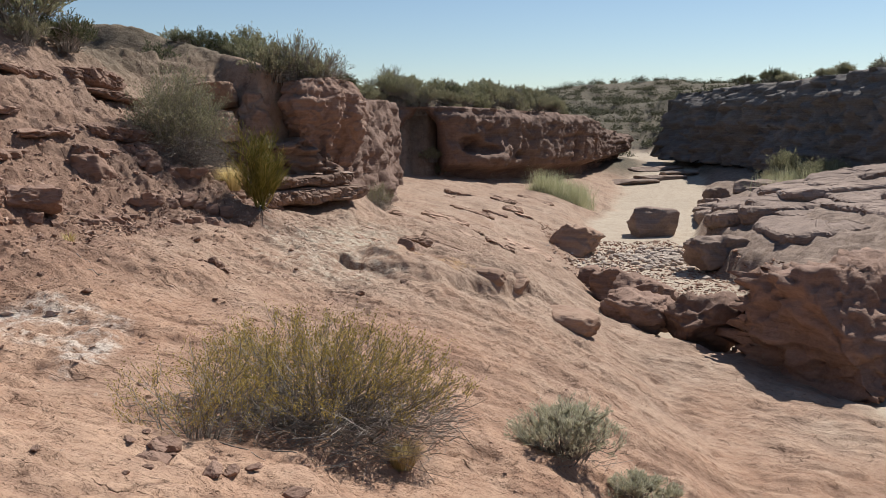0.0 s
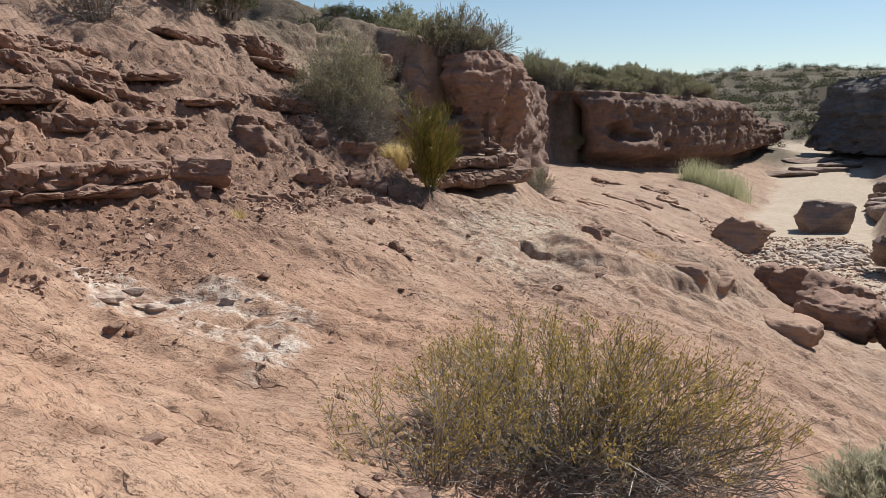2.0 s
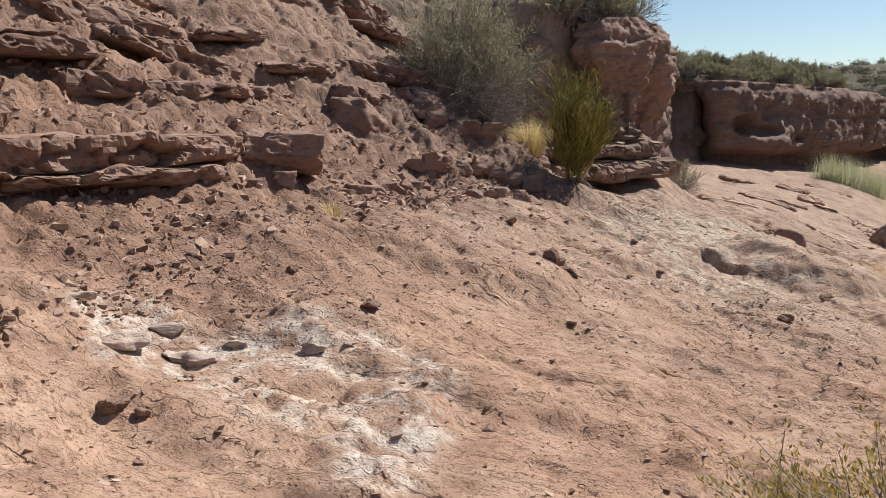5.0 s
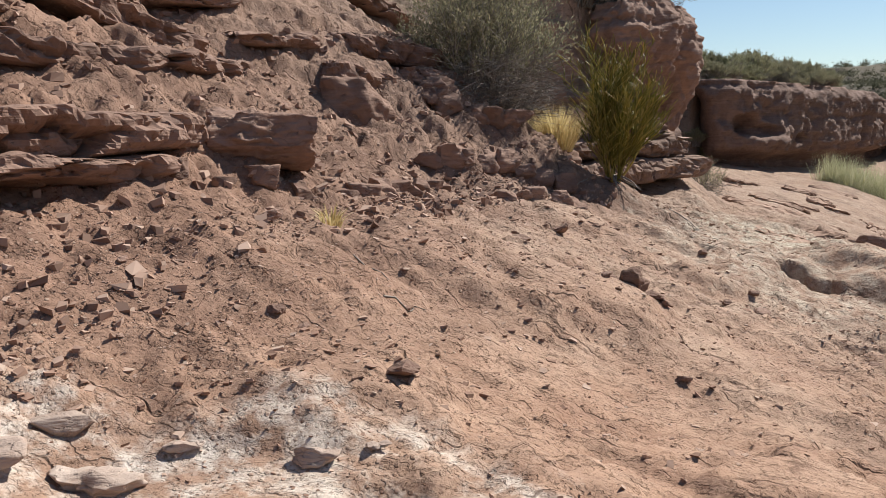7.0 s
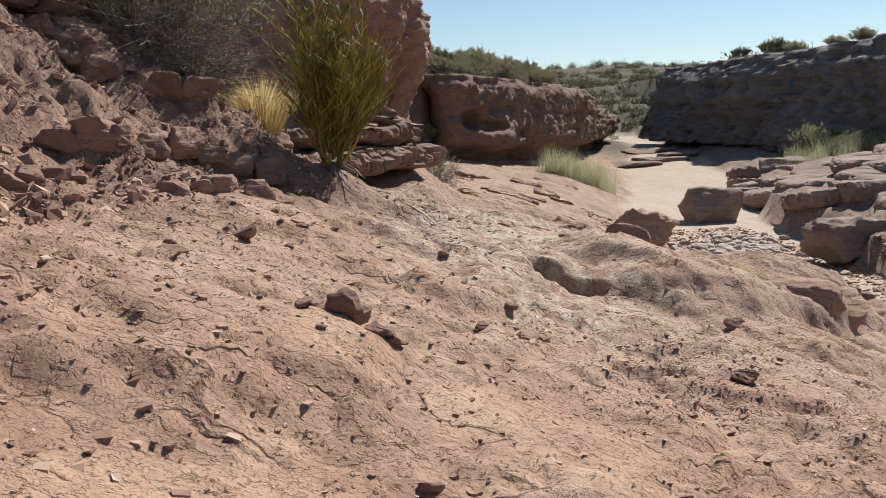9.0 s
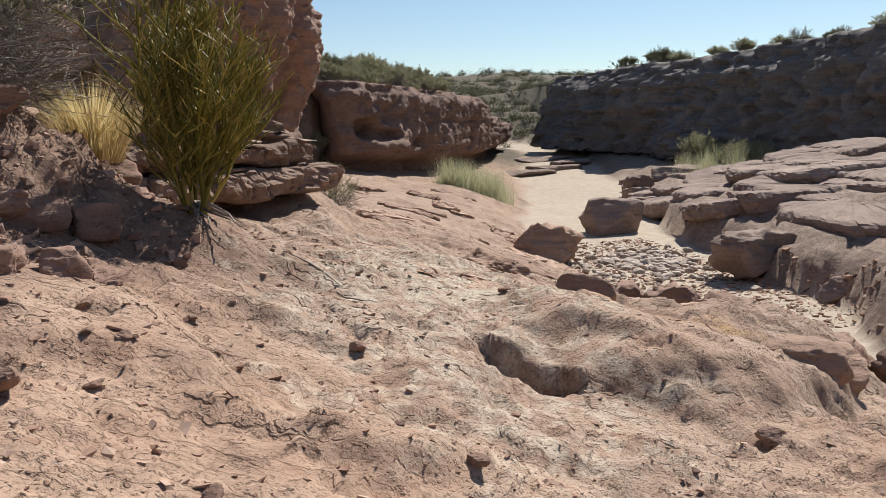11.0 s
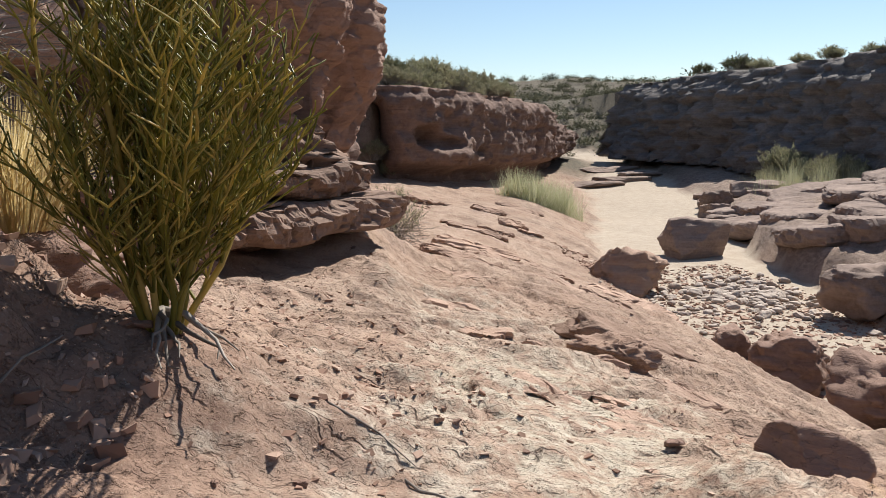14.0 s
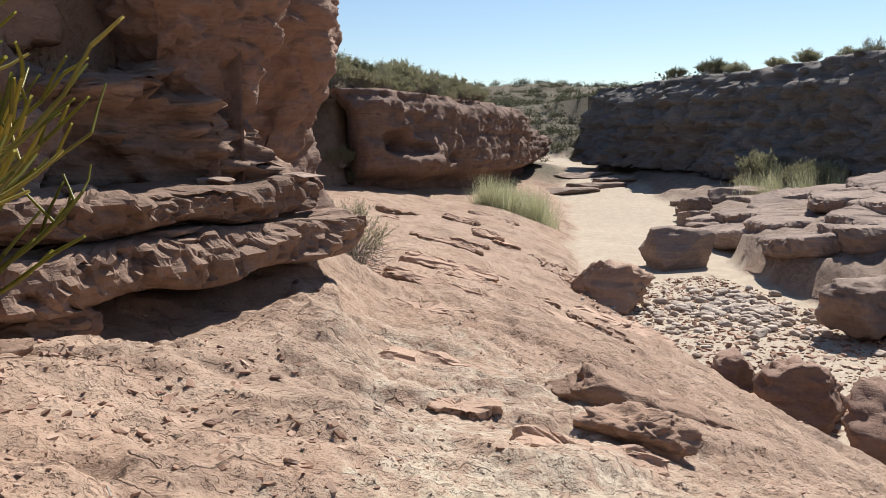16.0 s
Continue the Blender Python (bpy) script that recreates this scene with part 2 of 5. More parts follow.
GRASS_GREEN = plant_material("green_grass", (0.36, 0.36, 0.20), (0.48, 0.47, 0.29), (0.62, 0.58, 0.40))
TWIG = plant_material("grey_twig", (0.13, 0.11, 0.09), (0.24, 0.205, 0.17), (0.40, 0.35, 0.30), 0.85, 0)


# ---- noise and shapes ----
def hash3(i, j, k, seed):
    h = (i.astype(np.int64) * 374761393 + j.astype(np.int64) * 668265263 + k.astype(np.int64) * 2147483647 + seed * 974711) & 0xFFFFFFFF
    h = ((h ^ (h >> 13)) * 1274126177) & 0xFFFFFFFF
    h = ((h ^ (h >> 16)) * 2246822519) & 0xFFFFFFFF
    return ((h ^ (h >> 15)) & 0xFFFFFF) / 0xFFFFFF * 2 - 1


def vnoise(x, y, z=0.0, seed=0):
    """Smooth noise from -1 to 1 at arrays of places."""
    x, y, z = np.broadcast_arrays(np.asarray(x, float), np.asarray(y, float), np.asarray(z, float))
    i, j, k = np.floor(x), np.floor(y), np.floor(z)
    f, g, h = x - i, y - j, z - k
    f, g, h = [t * t * t * (t * (t * 6 - 15) + 10) for t in (f, g, h)]
    out = 0
    for a, wa in ((0, 1 - f), (1, f)):
        for c, wc in ((0, 1 - g), (1, g)):
            out = out + wa * wc * (hash3(i + a, j + c, k, seed) * (1 - h) + hash3(i + a, j + c, k + 1, seed) * h)
    return out


def fbm(x, y, z=0.0, octaves=4, seed=0, gain=0.5):
    total, amp = 0, 1.0
    for o in range(octaves):
        total = total + amp * vnoise(x * 2 ** o + 17.3 * o, y * 2 ** o - 9.1 * o, np.asarray(z) * 2 ** o + 4.7 * o, seed + o)
        amp *= gain
    return total


def sm(a, b, x):
    t = np.clip((np.asarray(x, float) - a) / (b - a), 0, 1)
    return t * t * (3 - 2 * t)


def hump(x, y, cx, cy, sx, sy, turn=0.0):
    c, s = math.cos(radians(turn)), math.sin(radians(turn))
    u, v = (x - cx) * c + (y - cy) * s, -(x - cx) * s + (y - cy) * c
    return np.exp(-(u / sx) ** 2 - (v / sy) ** 2)


def terrace(z, step, wob, hard=0.8):
    """Turns a slope into worn beds of rock with low risers."""
    q = z / step + wob
    f = q - np.floor(q)
    return z + (sm(hard - 0.12, hard + 0.08, f) - f) * step


def cells(x, y, sx, sy, turn, seed):
    """Broken pieces of rock in the plan: a height from -1 to 1 for each piece, and the way to its edge."""
    c, s = math.cos(radians(turn)), math.sin(radians(turn))
    u, v = (x * c + y * s) / sx, (-x * s + y * c) / sy
    u, v = u + 0.25 * vnoise(u * 1.3, v * 1.3, 0, seed), v + 0.25 * vnoise(u * 1.3 + 9, v * 1.3, 0, seed + 1)
    i, j = np.floor(u), np.floor(v)
    f1, f2, val = np.full(u.shape, 9.0), np.full(u.shape, 9.0), np.zeros(u.shape)
    for a in (-1, 0, 1):
        for b in (-1, 0, 1):
            p, q, n = i + a, j + b, i * 0
            dd = np.hypot(p + 0.5 + 0.42 * hash3(p, q, n, seed + 5) - u, q + 0.5 + 0.42 * hash3(p, q, n + 1, seed + 5) - v)
            hit = dd < f1
            f2 = np.where(hit, f1, np.minimum(f2, dd))
            val = np.where(hit, hash3(p, q, n + 2, seed + 5), val)
            f1 = np.where(hit, dd, f1)
    return val, f2 - f1


# ---- the lie of the land ----
FOOT_Y = (-20, 0, 5, 8, 10, 13, 16, 18, 20, 22, 24, 25, 26, 30, 40, 50, 51.5, 57.3, 58.5, 66, 77, 83, 90, 98, 105, 140)
FOOT_X = (-14, -9.5, -8, -6.7, -6.4, -5.75, -5.2, -4.35, -4.4, -5.0, -4.9, -3.7, -3.0, -2.9, -2.8, -2.7, -5.0, -5.0, 1.8, 6, 12.8, 14.5, 17.4, 20.4, 21, 18)


def foot_x(y):
    return np.interp(y, FOOT_Y, FOOT_X)


def right_x(y):
    return np.interp(y, (-20, 10, 16, 20, 25, 30, 35, 40, 45, 60, 75, 95, 120), (12, 11.5, 11, 10.3, 9.8, 10.8, 12.0, 12.7, 13.7, 18.5, 24, 26.5, 27))


def bed_z(y):
    return np.interp(y, (-20, 10, 20, 38, 48, 64, 76, 105, 130), (-4.2, -3.8, -3.4, -3.3, -3.2, -3.1, -2.5, -0.3, 1.5))


def slab_z(x, y):
    xs = x - np.interp(y, (0, 36, 45, 52, 62, 75, 85, 95), (0, 0, 1.6, 3.6, 7.2, 12, 16.5, 21))
    xs = xs + sm(26, 31, y) * (0.45 * vnoise(x * 0.3, y * 0.45, 0, 14) + 0.25 * vnoise(x * 0.7, y * 1.5, 0, 15))
    p = np.interp(xs, (-9, -6, -5, -4, -3, -2, -1, 0, 1, 2, 3, 4.5, 6, 8), (1.7, 1.35, 1.18, 0.88, 0.5, 0.16, -0.02, -0.25, -0.6, -1.0, -1.42, -2.25, -3.5, -5.0))
    south = np.interp(xs, (-9, 0, 1, 2, 3, 4.5, 6, 7.2, 8.6, 9.8, 10.6), (9, 9, -0.6, -1.0, -1.45, -2.3, -2.65, -2.9, -3.15, -3.4, -4.8))
    p = np.where(xs > 1, p + (np.minimum(south, 8) - p) * sm(27, 22, y), p)
    p = p * np.interp(y, (0, 28, 45), (1, 1, 0.7))
    z = p + np.interp(y, (-20, 0, 4.4, 6, 7.3, 9, 28, 40, 60, 80, 100), (4.5, 1.65, 0.72, 0.3, 0.02, 0.0, -0.1, -0.9, -1.3, -1.3, -0.2))
    z = z - 0.62 * hump(x, y, -5.0, 8.8, 1.5, 1.7) - 0.25 * hump(x, y, -4.2, 11.7, 1.5, 1.4)
    z = z + 0.3 * hump(x, y, -1.6, 19.0, 1.9, 2.2) + 0.55 * hump(x, y, 1.6, 19.4, 1.5, 1.5) + 0.14 * hump(x, y, -2.2, 21.3, 1.5, 1.5) + 0.2 * hump(x, y, -4.0, 18.55, 0.5, 0.45)
    # the scarp of a broken bed, and the mound under the overhanging ledge
    line = 17.3 - 0.85 * (x + 2.1) + 0.12 * vnoise(x * 3.1, 3.1, 0, 5) + 0.06 * fbm(x * 7, y * 5, 0, 3, 6)
    z = z - 0.24 * sm(1.0, 0.15, np.hypot((x + 1.8) / 0.52, (y - 17.1) / 0.55)) * sm(0.03, -0.03, y - line)
    z = z + 0.06 * sm(-0.1, 0.1, y - line) * sm(-2.5, -2.1, x) * sm(1.6, 0.6, x) * sm(3.0, 0.5, y - line)
    brow = y - np.interp(x, (-1.5, -0.6, 0.2, 1.0, 1.9), (16.75, 16.75, 17.05, 17.9, 18.9)) + 0.22 * vnoise(x * 1.6, y * 0.8, 0, 12) + 0.08 * fbm(x * 4, y * 4, 0, 3, 13)
    z = z + 0.2 * sm(-0.35, 0.05, brow) * sm(3.2, 0.6, brow) * sm(-1.75, -1.2, x) * sm(2.3, 1.8, x) - 0.12 * sm(0.35, 0.0, np.abs(brow + 0.3)) * sm(0.0, 0.9, x) * sm(2.2, 1.7, x)
    out = (x + 3.6) * 0.72 - (y - 23.15) * 0.69
    z = z - 0.14 * hump(x, y, -3.1, 21.9, 1.3, 0.5, 46)
    flat = 0.67 + 0.05 * (-3.3 - x) + 0.05 * vnoise(x * 1.3, y * 1.3, 0, 8) - 0.14 * hump(x, y, -3.75, 23.7, 2.4, 0.5, 52)
    z = z + (flat - z) * sm(-2.44, -2.54, x + 0.14 * vnoise(y * 2.5, 1.0, 0, 7) + 0.12 * (y - 23.5)) * sm(1.0, 0.05, out + 0.15 * vnoise(x * 2.2, y * 2.2, 0, 9)) * sm(26.2, 25.3, y) * sm(-7, -6, x)
    z = z - 0.22 * hump(x, y, -5.7, 10.2, 0.8, 0.8)
    # hollow under the overhanging slab of the bank, rubble behind the tower
    z = z - 0.2 * hump(x, y, -7.75, 10.0, 0.6, 0.55) + 0.75 * hump(x, y, -3.1, 27.6, 0.75, 1.7)
    return z


def land(x, y, detail=True):
    """The height of the ground, and how much of it is sand, scree and scrub."""
    x, y = np.broadcast_arrays(np.asarray(x, float), np.asarray(y, float))
    d = foot_x(y) + 0.35 * vnoise(x * 0.5, y * 0.6, 0, 3) - x
    z = slab_z(x, y)
    slab = z
    # left bank: worn beds in the south, cliffs in the north
    rise = np.interp(d, (0, 0.35, 0.8, 1.5, 2.4, 3.6, 5.5, 9, 20), (0, 0.12, 0.45, 0.95, 1.6, 2.45, 3.4, 3.9, 4.3))
    rise = rise * np.interp(y, (15.5, 18, 22), (1, 1.2, 1.45))
    bank = np.minimum(slab_z(np.maximum(x, foot_x(y)), y) + rise, 4.9 + 0.05 * d)
    if detail:
        c1, e1 = cells(x, y, 1.5, 0.75, 35, 71)
        c2, e2 = cells(x + 0.1 * c1, y, 0.55, 0.33, 30, 72)
        wob = 0.9 * fbm(x * 0.35, y * 0.35, 0, 3, 21) + 0.12 * c1 + 0.12 * c2
        on = sm(0.15, 0.8, d)
        bank = bank + (terrace(bank, 0.34, wob, 0.85) - bank) * on * (0.7 + 0.35 * vnoise(x * 0.6, y * 0.6, 0, 24)) * 0.5
        bank = bank + on * (0.07 * np.abs(fbm(x * 1.6, y * 1.6, 0, 4, 26, 0.6)) - 0.05 + 0.035 * np.abs(fbm(x * 6, y * 6, 0, 3, 27, 0.6)))
        bank = bank + on * (0.04 * c1 + 0.03 * c2 - 0.05 * sm(0.12, 0.0, e1) - 0.03 * sm(0.12, 0.0, e2))
    top = np.interp(y, (0, 20, 28, 50, 60, 80, 95, 120), (5.0, 4.9, 4.6, 4.4, 4.3, 4.1, 2.4, 4.5)) + 0.28 * np.clip(d - 2.0, 0, 5.5) + 0.04 * np.clip(d - 8, 0, 60)
    inner = np.interp(y, (50, 57), (0.0, 2.0))
    cliff = slab + (top - slab) * sm(0.9 + inner, 1.5 + inner, d) * sm(112, 94, y)
    w = sm(23.4, 24.6, y + 1.1 * np.clip(x + 5, -2, 3))
    z = np.where(d > 0, bank * (1 - w) + cliff * w, z)
    # wash
    bed = bed_z(y) + 0.06 * vnoise(x * 0.4, y * 0.3, 0, 8)
    k = 0.25
    hmix = np.clip(0.5 + 0.5 * (z - bed) / k, 0, 1)
    sand = 1 - hmix
    z = bed * (1 - hmix) + z * hmix + k * hmix * (1 - hmix) * 0.5
    # right terrace and the high ground behind it
    e = x - right_x(y) - 0.8 * vnoise(x * 0.25, y * 0.25, 0, 31)
    ter = bed + np.interp(e, (-1, 0, 0.5, 2, 6, 10, 16, 24), (-0.5, 0.1, 1.2, 1.7, 2.8, 3.6, 4.1, 4.3))
    ter = ter + (bed + np.interp(e, (-1, 0, 1, 3, 8), (-0.3, 0.0, 0.7, 1.1, 1.8)) - ter) * sm(48, 60, y)
    if detail:
        ter = terrace(ter, 0.4, 0.6 * fbm(x * 0.25, y * 0.25, 0, 3, 33), 0.7)
    back = x - np.interp(y, (-20, 20, 40, 55, 70, 82, 95, 110), (30, 36, 37.5, 35, 33, 31, 30, 33))
    ter = ter + (7.6 - ter) * sm(0.8, 2.2, back) + 0.06 * np.clip(back - 2, 0, 60)
    stony = sm(-0.1, 0.25, ter - z)
    sand = sand * (ter < z)
    z = np.maximum(z, ter)
    # hills that close the valley
    far = np.hypot(x - 10, (y - 20) * 1.0)
    hill = np.interp(far, (0, 80, 100, 130, 175, 260, 700), (-9, -3, 3.0, 8.0, 12.0, 13.0, 9)) + 2.2 * fbm(x * 0.02, y * 0.02, 0, 4, 41) * sm(90, 150, far)
    hill = hill + (terrace(hill, 1.6, fbm(x * 0.03, y * 0.03, 0, 2, 44), 0.7) - hill) * 0.7
    sand = sand * (hill < z)
    z = np.maximum(z, hill)
    scrub = np.clip(sm(2.2, 4.5, d) * sm(18, 24, y) + sm(3, 6, back) + sm(88, 105, far) * (hill >= z - 0.01) + sm(6.5, 9, d), 0, 1) * (0.75 + 0.25 * vnoise(x * 0.4, y * 0.4, 0, 51))
    scrub = np.maximum(scrub, sm(78, 90, y) * (1 - sand) * 0.95)
    stony = np.clip(stony * sm(16, 24, y) + 0.5 * sm(2.5, 4, d) * sm(20, 12, y), 0, 1) * (1 - scrub)
    scree = sm(-1.2, 0.3, d + 0.6 * vnoise(x * 0.8, y * 0.8, 0, 52)) * (1 - w) * sm(7.2, 9, y) * (1 - 0.3 * sm(1.5, 4, d)) * sm(21.5, 20, y)
    if detail:
        near = sm(45, 15, np.hypot(x + 2, y - 13))
        rough = 1 - 0.75 * np.clip(sand, 0, 1)
        z = z + rough * (0.04 * fbm(x * 0.6, y * 0.6, 0, 2, 61) + 0.012 * fbm(x * 3.5, y * 3.5, 0, 4, 62, 0.65))
        # thin beds that have flaked off, with crisp edges
        flake = fbm(x * 0.9 + 0.5 * y, y * 1.5 - 0.4 * x, 0, 5, 63, 0.6)
        for lv, t in ((-0.5, 0.02), (-0.2, 0.03), (0.1, 0.025), (0.35, 0.03), (0.6, 0.03)):
            z = z + rough * near * t * (sm(lv, lv + 0.03, flake + 0.12 * fbm(x * 7, y * 7, 0, 2, 64)) - 0.5)
        c3, e3 = cells(x, y, 0.8, 0.35, 25, 75)
        z = z + near * rough * 0.01 * c3 * (1 - sand) * sm(0, 0.1, e3)
        lumps = np.abs(fbm(x * 5, y * 5, 0, 2, 66))
        c4, e4 = cells(x, y, 0.16, 0.13, 10, 76)
        z = z + near * rough * ((0.008 + 0.03 * scree) * lumps + (0.004 + 0.03 * scree) * np.maximum(c4, 0) * sm(0.0, 0.3, e4))
        # pits in the washed slab
        pit = fbm(x * 1.6, y * 2.2, 0, 3, 68)
        z = z - near * rough * 0.05 * sm(0.75, 0.95, pit)
    return z, np.clip(sand, 0, 1), np.clip(scree, 0, 1), np.clip(scrub, 0, 1), stony


def ground_at(x, y):
    """The height of the ground sheet at places."""
    x, y = np.asarray(x, float), np.asarray(y, float)
    i = np.clip(np.searchsorted(gx, x) - 1, 0, len(gx) - 2)
    j = np.clip(np.searchsorted(gy, y) - 1, 0, len(gy) - 2)
    u, v = (x - gx[i]) / (gx[i + 1] - gx[i]), (y - gy[j]) / (gy[j + 1] - gy[j])
    return Z[i, j] * (1 - u) * (1 - v) + Z[i + 1, j] * u * (1 - v) + Z[i, j + 1] * (1 - u) * v + Z[i + 1, j + 1] * u * v


def h(x, y):
    return float(ground_at(x, y))


def mesh_from(name, verts, faces, material, smooth=True):
    me = bpy.data.meshes.new(name)
    verts, faces = np.asarray(verts, np.float32), np.asarray(faces, np.int32)
    me.vertices.add(len(verts))
    me.vertices.foreach_set("co", verts.ravel())
    me.loops.add(faces.size)
    me.loops.foreach_set("vertex_index", faces.ravel())
    me.polygons.add(len(faces))
    me.polygons.foreach_set("loop_start", np.arange(0, faces.size, faces.shape[1], dtype=np.int32))
    if smooth:
        me.polygons.foreach_set("use_smooth", np.ones(len(faces), bool))
    else:
        me.polygons.foreach_set("use_smooth", np.zeros(len(faces), bool))
    me.update(calc_edges=True)
    me.materials.append(material)
    return me


def grid_faces(nu, nv, wrap=False):
    i, j = np.meshgrid(np.arange(nu - 1), np.arange(nv if wrap else nv - 1), indexing="ij")
    jn = (j + 1) % nv
    return np.stack([i * nv + j, (i + 1) * nv + j, (i + 1) * nv + jn, i * nv + jn], -1).reshape(-1, 4)


def spread(lo, hi, step, grow, low_end, high_end):
    """Grid lines: even from lo to hi, wider and wider outside."""
    mid = list(np.arange(lo, hi, step))
    a, s = hi, step
    up = []
    while a < high_end:
        up.append(a)
        s = min(s * grow, 14)
        a += s
    a, s = lo, step
    down = []
    while a > low_end:
        s = min(s * grow, 14)
        a -= s
        down.append(a)
    return np.array(down[::-1] + mid + up)


gx = spread(-8.2, 3.0, 0.036, 1.035, -420, 420)
gy = spread(5.5, 24.0, 0.036, 1.022, -120, 560)
X, Y = np.meshgrid(gx, gy, indexing="ij")
Z, SAND, SCREE, SCRUB, STONY = land(X, Y)
ground_mesh = mesh_from("ground", np.stack([X, Y, Z], -1).reshape(-1, 3), grid_faces(len(gx), len(gy)), GROUND)
for key, values in (("sand", SAND), ("scree", SCREE), ("scrub", SCRUB), ("stony", STONY)):
    ground_mesh.attributes.new(key, "FLOAT", "POINT").data.foreach_set("value", values.astype(np.float32).ravel())
ground = tagged(new("ground", ground_mesh), "bare reddish sandstone ground with sand wash and scree", "ground", kind="structure")


# ---- cliffs ----
def cliff(name, path, low, high, lean, label, seed, step=0.25, rough=0.35, cave=None, back=4.0, material=None, broken=1.0, beds=0.0, ribs=0.0, crag=0.0):
    """A wall of bedded rock along a line in the plan, with thickness behind it. lean: how far the face stands out at heights from 0 to 1."""
    path = np.array(path, float)
    seg = np.r_[0, np.cumsum(np.hypot(*np.diff(path, axis=0).T))]
    u = np.linspace(0, seg[-1], max(8, int(seg[-1] / step)))
    px, py = np.interp(u, seg, path[:, 0]), np.interp(u, seg, path[:, 1])
    ker = np.ones(7) / 7
    px, py = [np.convolve(np.pad(c, 3, "edge"), ker, "valid") for c in (px, py)]
    tx, ty = np.gradient(px), np.gradient(py)
    ln = np.hypot(tx, ty)
    nx, ny = ty / ln, -tx / ln
    lo, hi = np.interp(u, seg, low), np.interp(u, seg, high)
    nv = max(10, int((hi - lo).max() / step))
    v = np.linspace(0, 1, nv)
    zz = lo[:, None] + (hi - lo)[:, None] * v[None]
    U = np.broadcast_to(u[:, None], zz.shape)
    off = np.interp(v, np.linspace(0, 1, len(lean)), lean)[None] + 0 * U
    bx, by = px[:, None] + 0 * zz, py[:, None] + 0 * zz
    off = off + rough * (1.1 * fbm(bx * 0.35, by * 0.35, zz * 0.25, 3, seed) + 0.35 * fbm(bx * 1.3, by * 1.3, zz * 2.4, 4, seed + 9) + 0.22 * broken * np.abs(fbm(bx * 3.1, by * 3.1, zz * 2.0, 3, seed + 15)))
    bed = zz * 1.6 + 0.5 * fbm(bx * 0.2, by * 0.2, 0, 2, seed + 3)
    off = off + rough * 0.45 * (hash3(np.floor(bed), np.floor(bed) * 0, np.floor(bed) * 0, seed) * 0.5 + sm(0.75, 0.95, bed - np.floor(bed)) * -0.4)
    cv, ce = cells(U, zz * 1.3, 1.3, 0.8, 12, seed + 30)
    cw, cf = cells(U, zz * 1.3, 0.4, 0.28, -8, seed + 33)
    off = off + rough * broken * (0.3 * cv + 0.12 * cw - 0.3 * sm(0.1, 0.0, ce) - 0.08 * sm(0.12, 0.0, cf))
    band = np.floor(zz * 3.2 + 0.6 * vnoise(bx * 0.3, by * 0.3, 0, seed + 50))
    off = off + beds * hash3(band, band * 0, band * 0, seed + 51) * sm(0.55, 0.75, v)[None]
    off = off - ribs * np.abs(fbm(U * 1.05, zz * 0.3, 0, 2, seed + 60)) * sm(0.05, 0.3, v)[None]
    off = off + crag * (np.abs(fbm(bx * 2.6 + 3, by * 2.6, zz * 3.4, 4, seed + 65, 0.6)) - 0.3) - 0.6 * crag * sm(0.55, 0.8, fbm(bx * 3.3, by * 3.3, zz * 3.3, 2, seed + 67))
    if cave:
        for cu, cz, su, sz, depth in cave:
            off = off - depth * sm(1.0, 0.55, np.hypot((U - cu) / su, (zz - cz) / sz))
    rows_x, rows_y, rows_z = [bx + nx[:, None] * off], [by + ny[:, None] * off], [zz]
    for k, (inset, drop) in enumerate(((0.35, -0.08), (1.0, -0.12), (back * 0.6, -0.2), (back, -0.5), (back, -3.0))):
        o = off[:, -1:] - inset
        rows_x.append(px[:, None] + nx[:, None] * o)
        rows_y.append(py[:, None] + ny[:, None] * o)
        rows_z.append(np.maximum(hi[:, None] + drop + 0.15 * vnoise(px * 0.9 + k, py * 0.9, 0, seed)[:, None] * (k < 4), lo[:, None]))
    P = np.stack([np.concatenate(r, 1) for r in (rows_x, rows_y, rows_z)], -1)
    nu, nw = P.shape[:2]
    f = grid_faces(nu, nw, wrap=True)
    verts = list(P.reshape(-1, 3))
    caps = []
    for i in (0, nu - 1):
        verts.append(P[i].mean(0))
        c = len(verts) - 1
        for j in range(nw):
            caps.append((i * nw + j, i * nw + (j + 1) % nw, c, c) if i else (i * nw + (j + 1) % nw, i * nw + j, c, c))
    me = bpy.data.meshes.new(name)
    me.from_pydata([tuple(map(float, p)) for p in verts], [], [tuple(map(int, q)) for q in f] + [tuple(map(int, q[:3])) for q in caps])
    me.polygons.foreach_set("use_smooth", np.ones(len(me.polygons), bool))
    me.materials.append(material or CLIFF)
    return tagged(new(name, me), label, "cliff", kind="structure")


cliff("cliff_near", ((-6.6, 27.6), (-5.5, 25.9), (-5.0, 25.15), (-4.2, 24.25), (-3.85, 24.4), (-3.3, 25.1), (-3.1, 25.6), (-3.25, 26.1), (-2.85, 26.5), (-2.6, 27.3), (-2.75, 28.3), (-3.4, 29.4), (-5, 30.4)), (1.5, 1.4, 1.3, 1.2, 1.2, 1.1, 0.9, 0.8, 0.7, 0.5, 0.3, 0.1, 0.0),
      (4.5, 4.4, 4.3, 4.35, 4.4, 4.45, 4.5, 4.5, 4.45, 4.3, 4.2, 4.2, 4.3), (-0.65, -0.65, -0.6, -0.5, -0.36, -0.2, -0.02, 0.08, 0.12, 0.05, -0.15), "reddish brown sandstone tower with a worn overhanging face", 101, 0.04, 0.2, back=0.9, ribs=0.2, crag=0.09, material=CLIFF_NEAR)
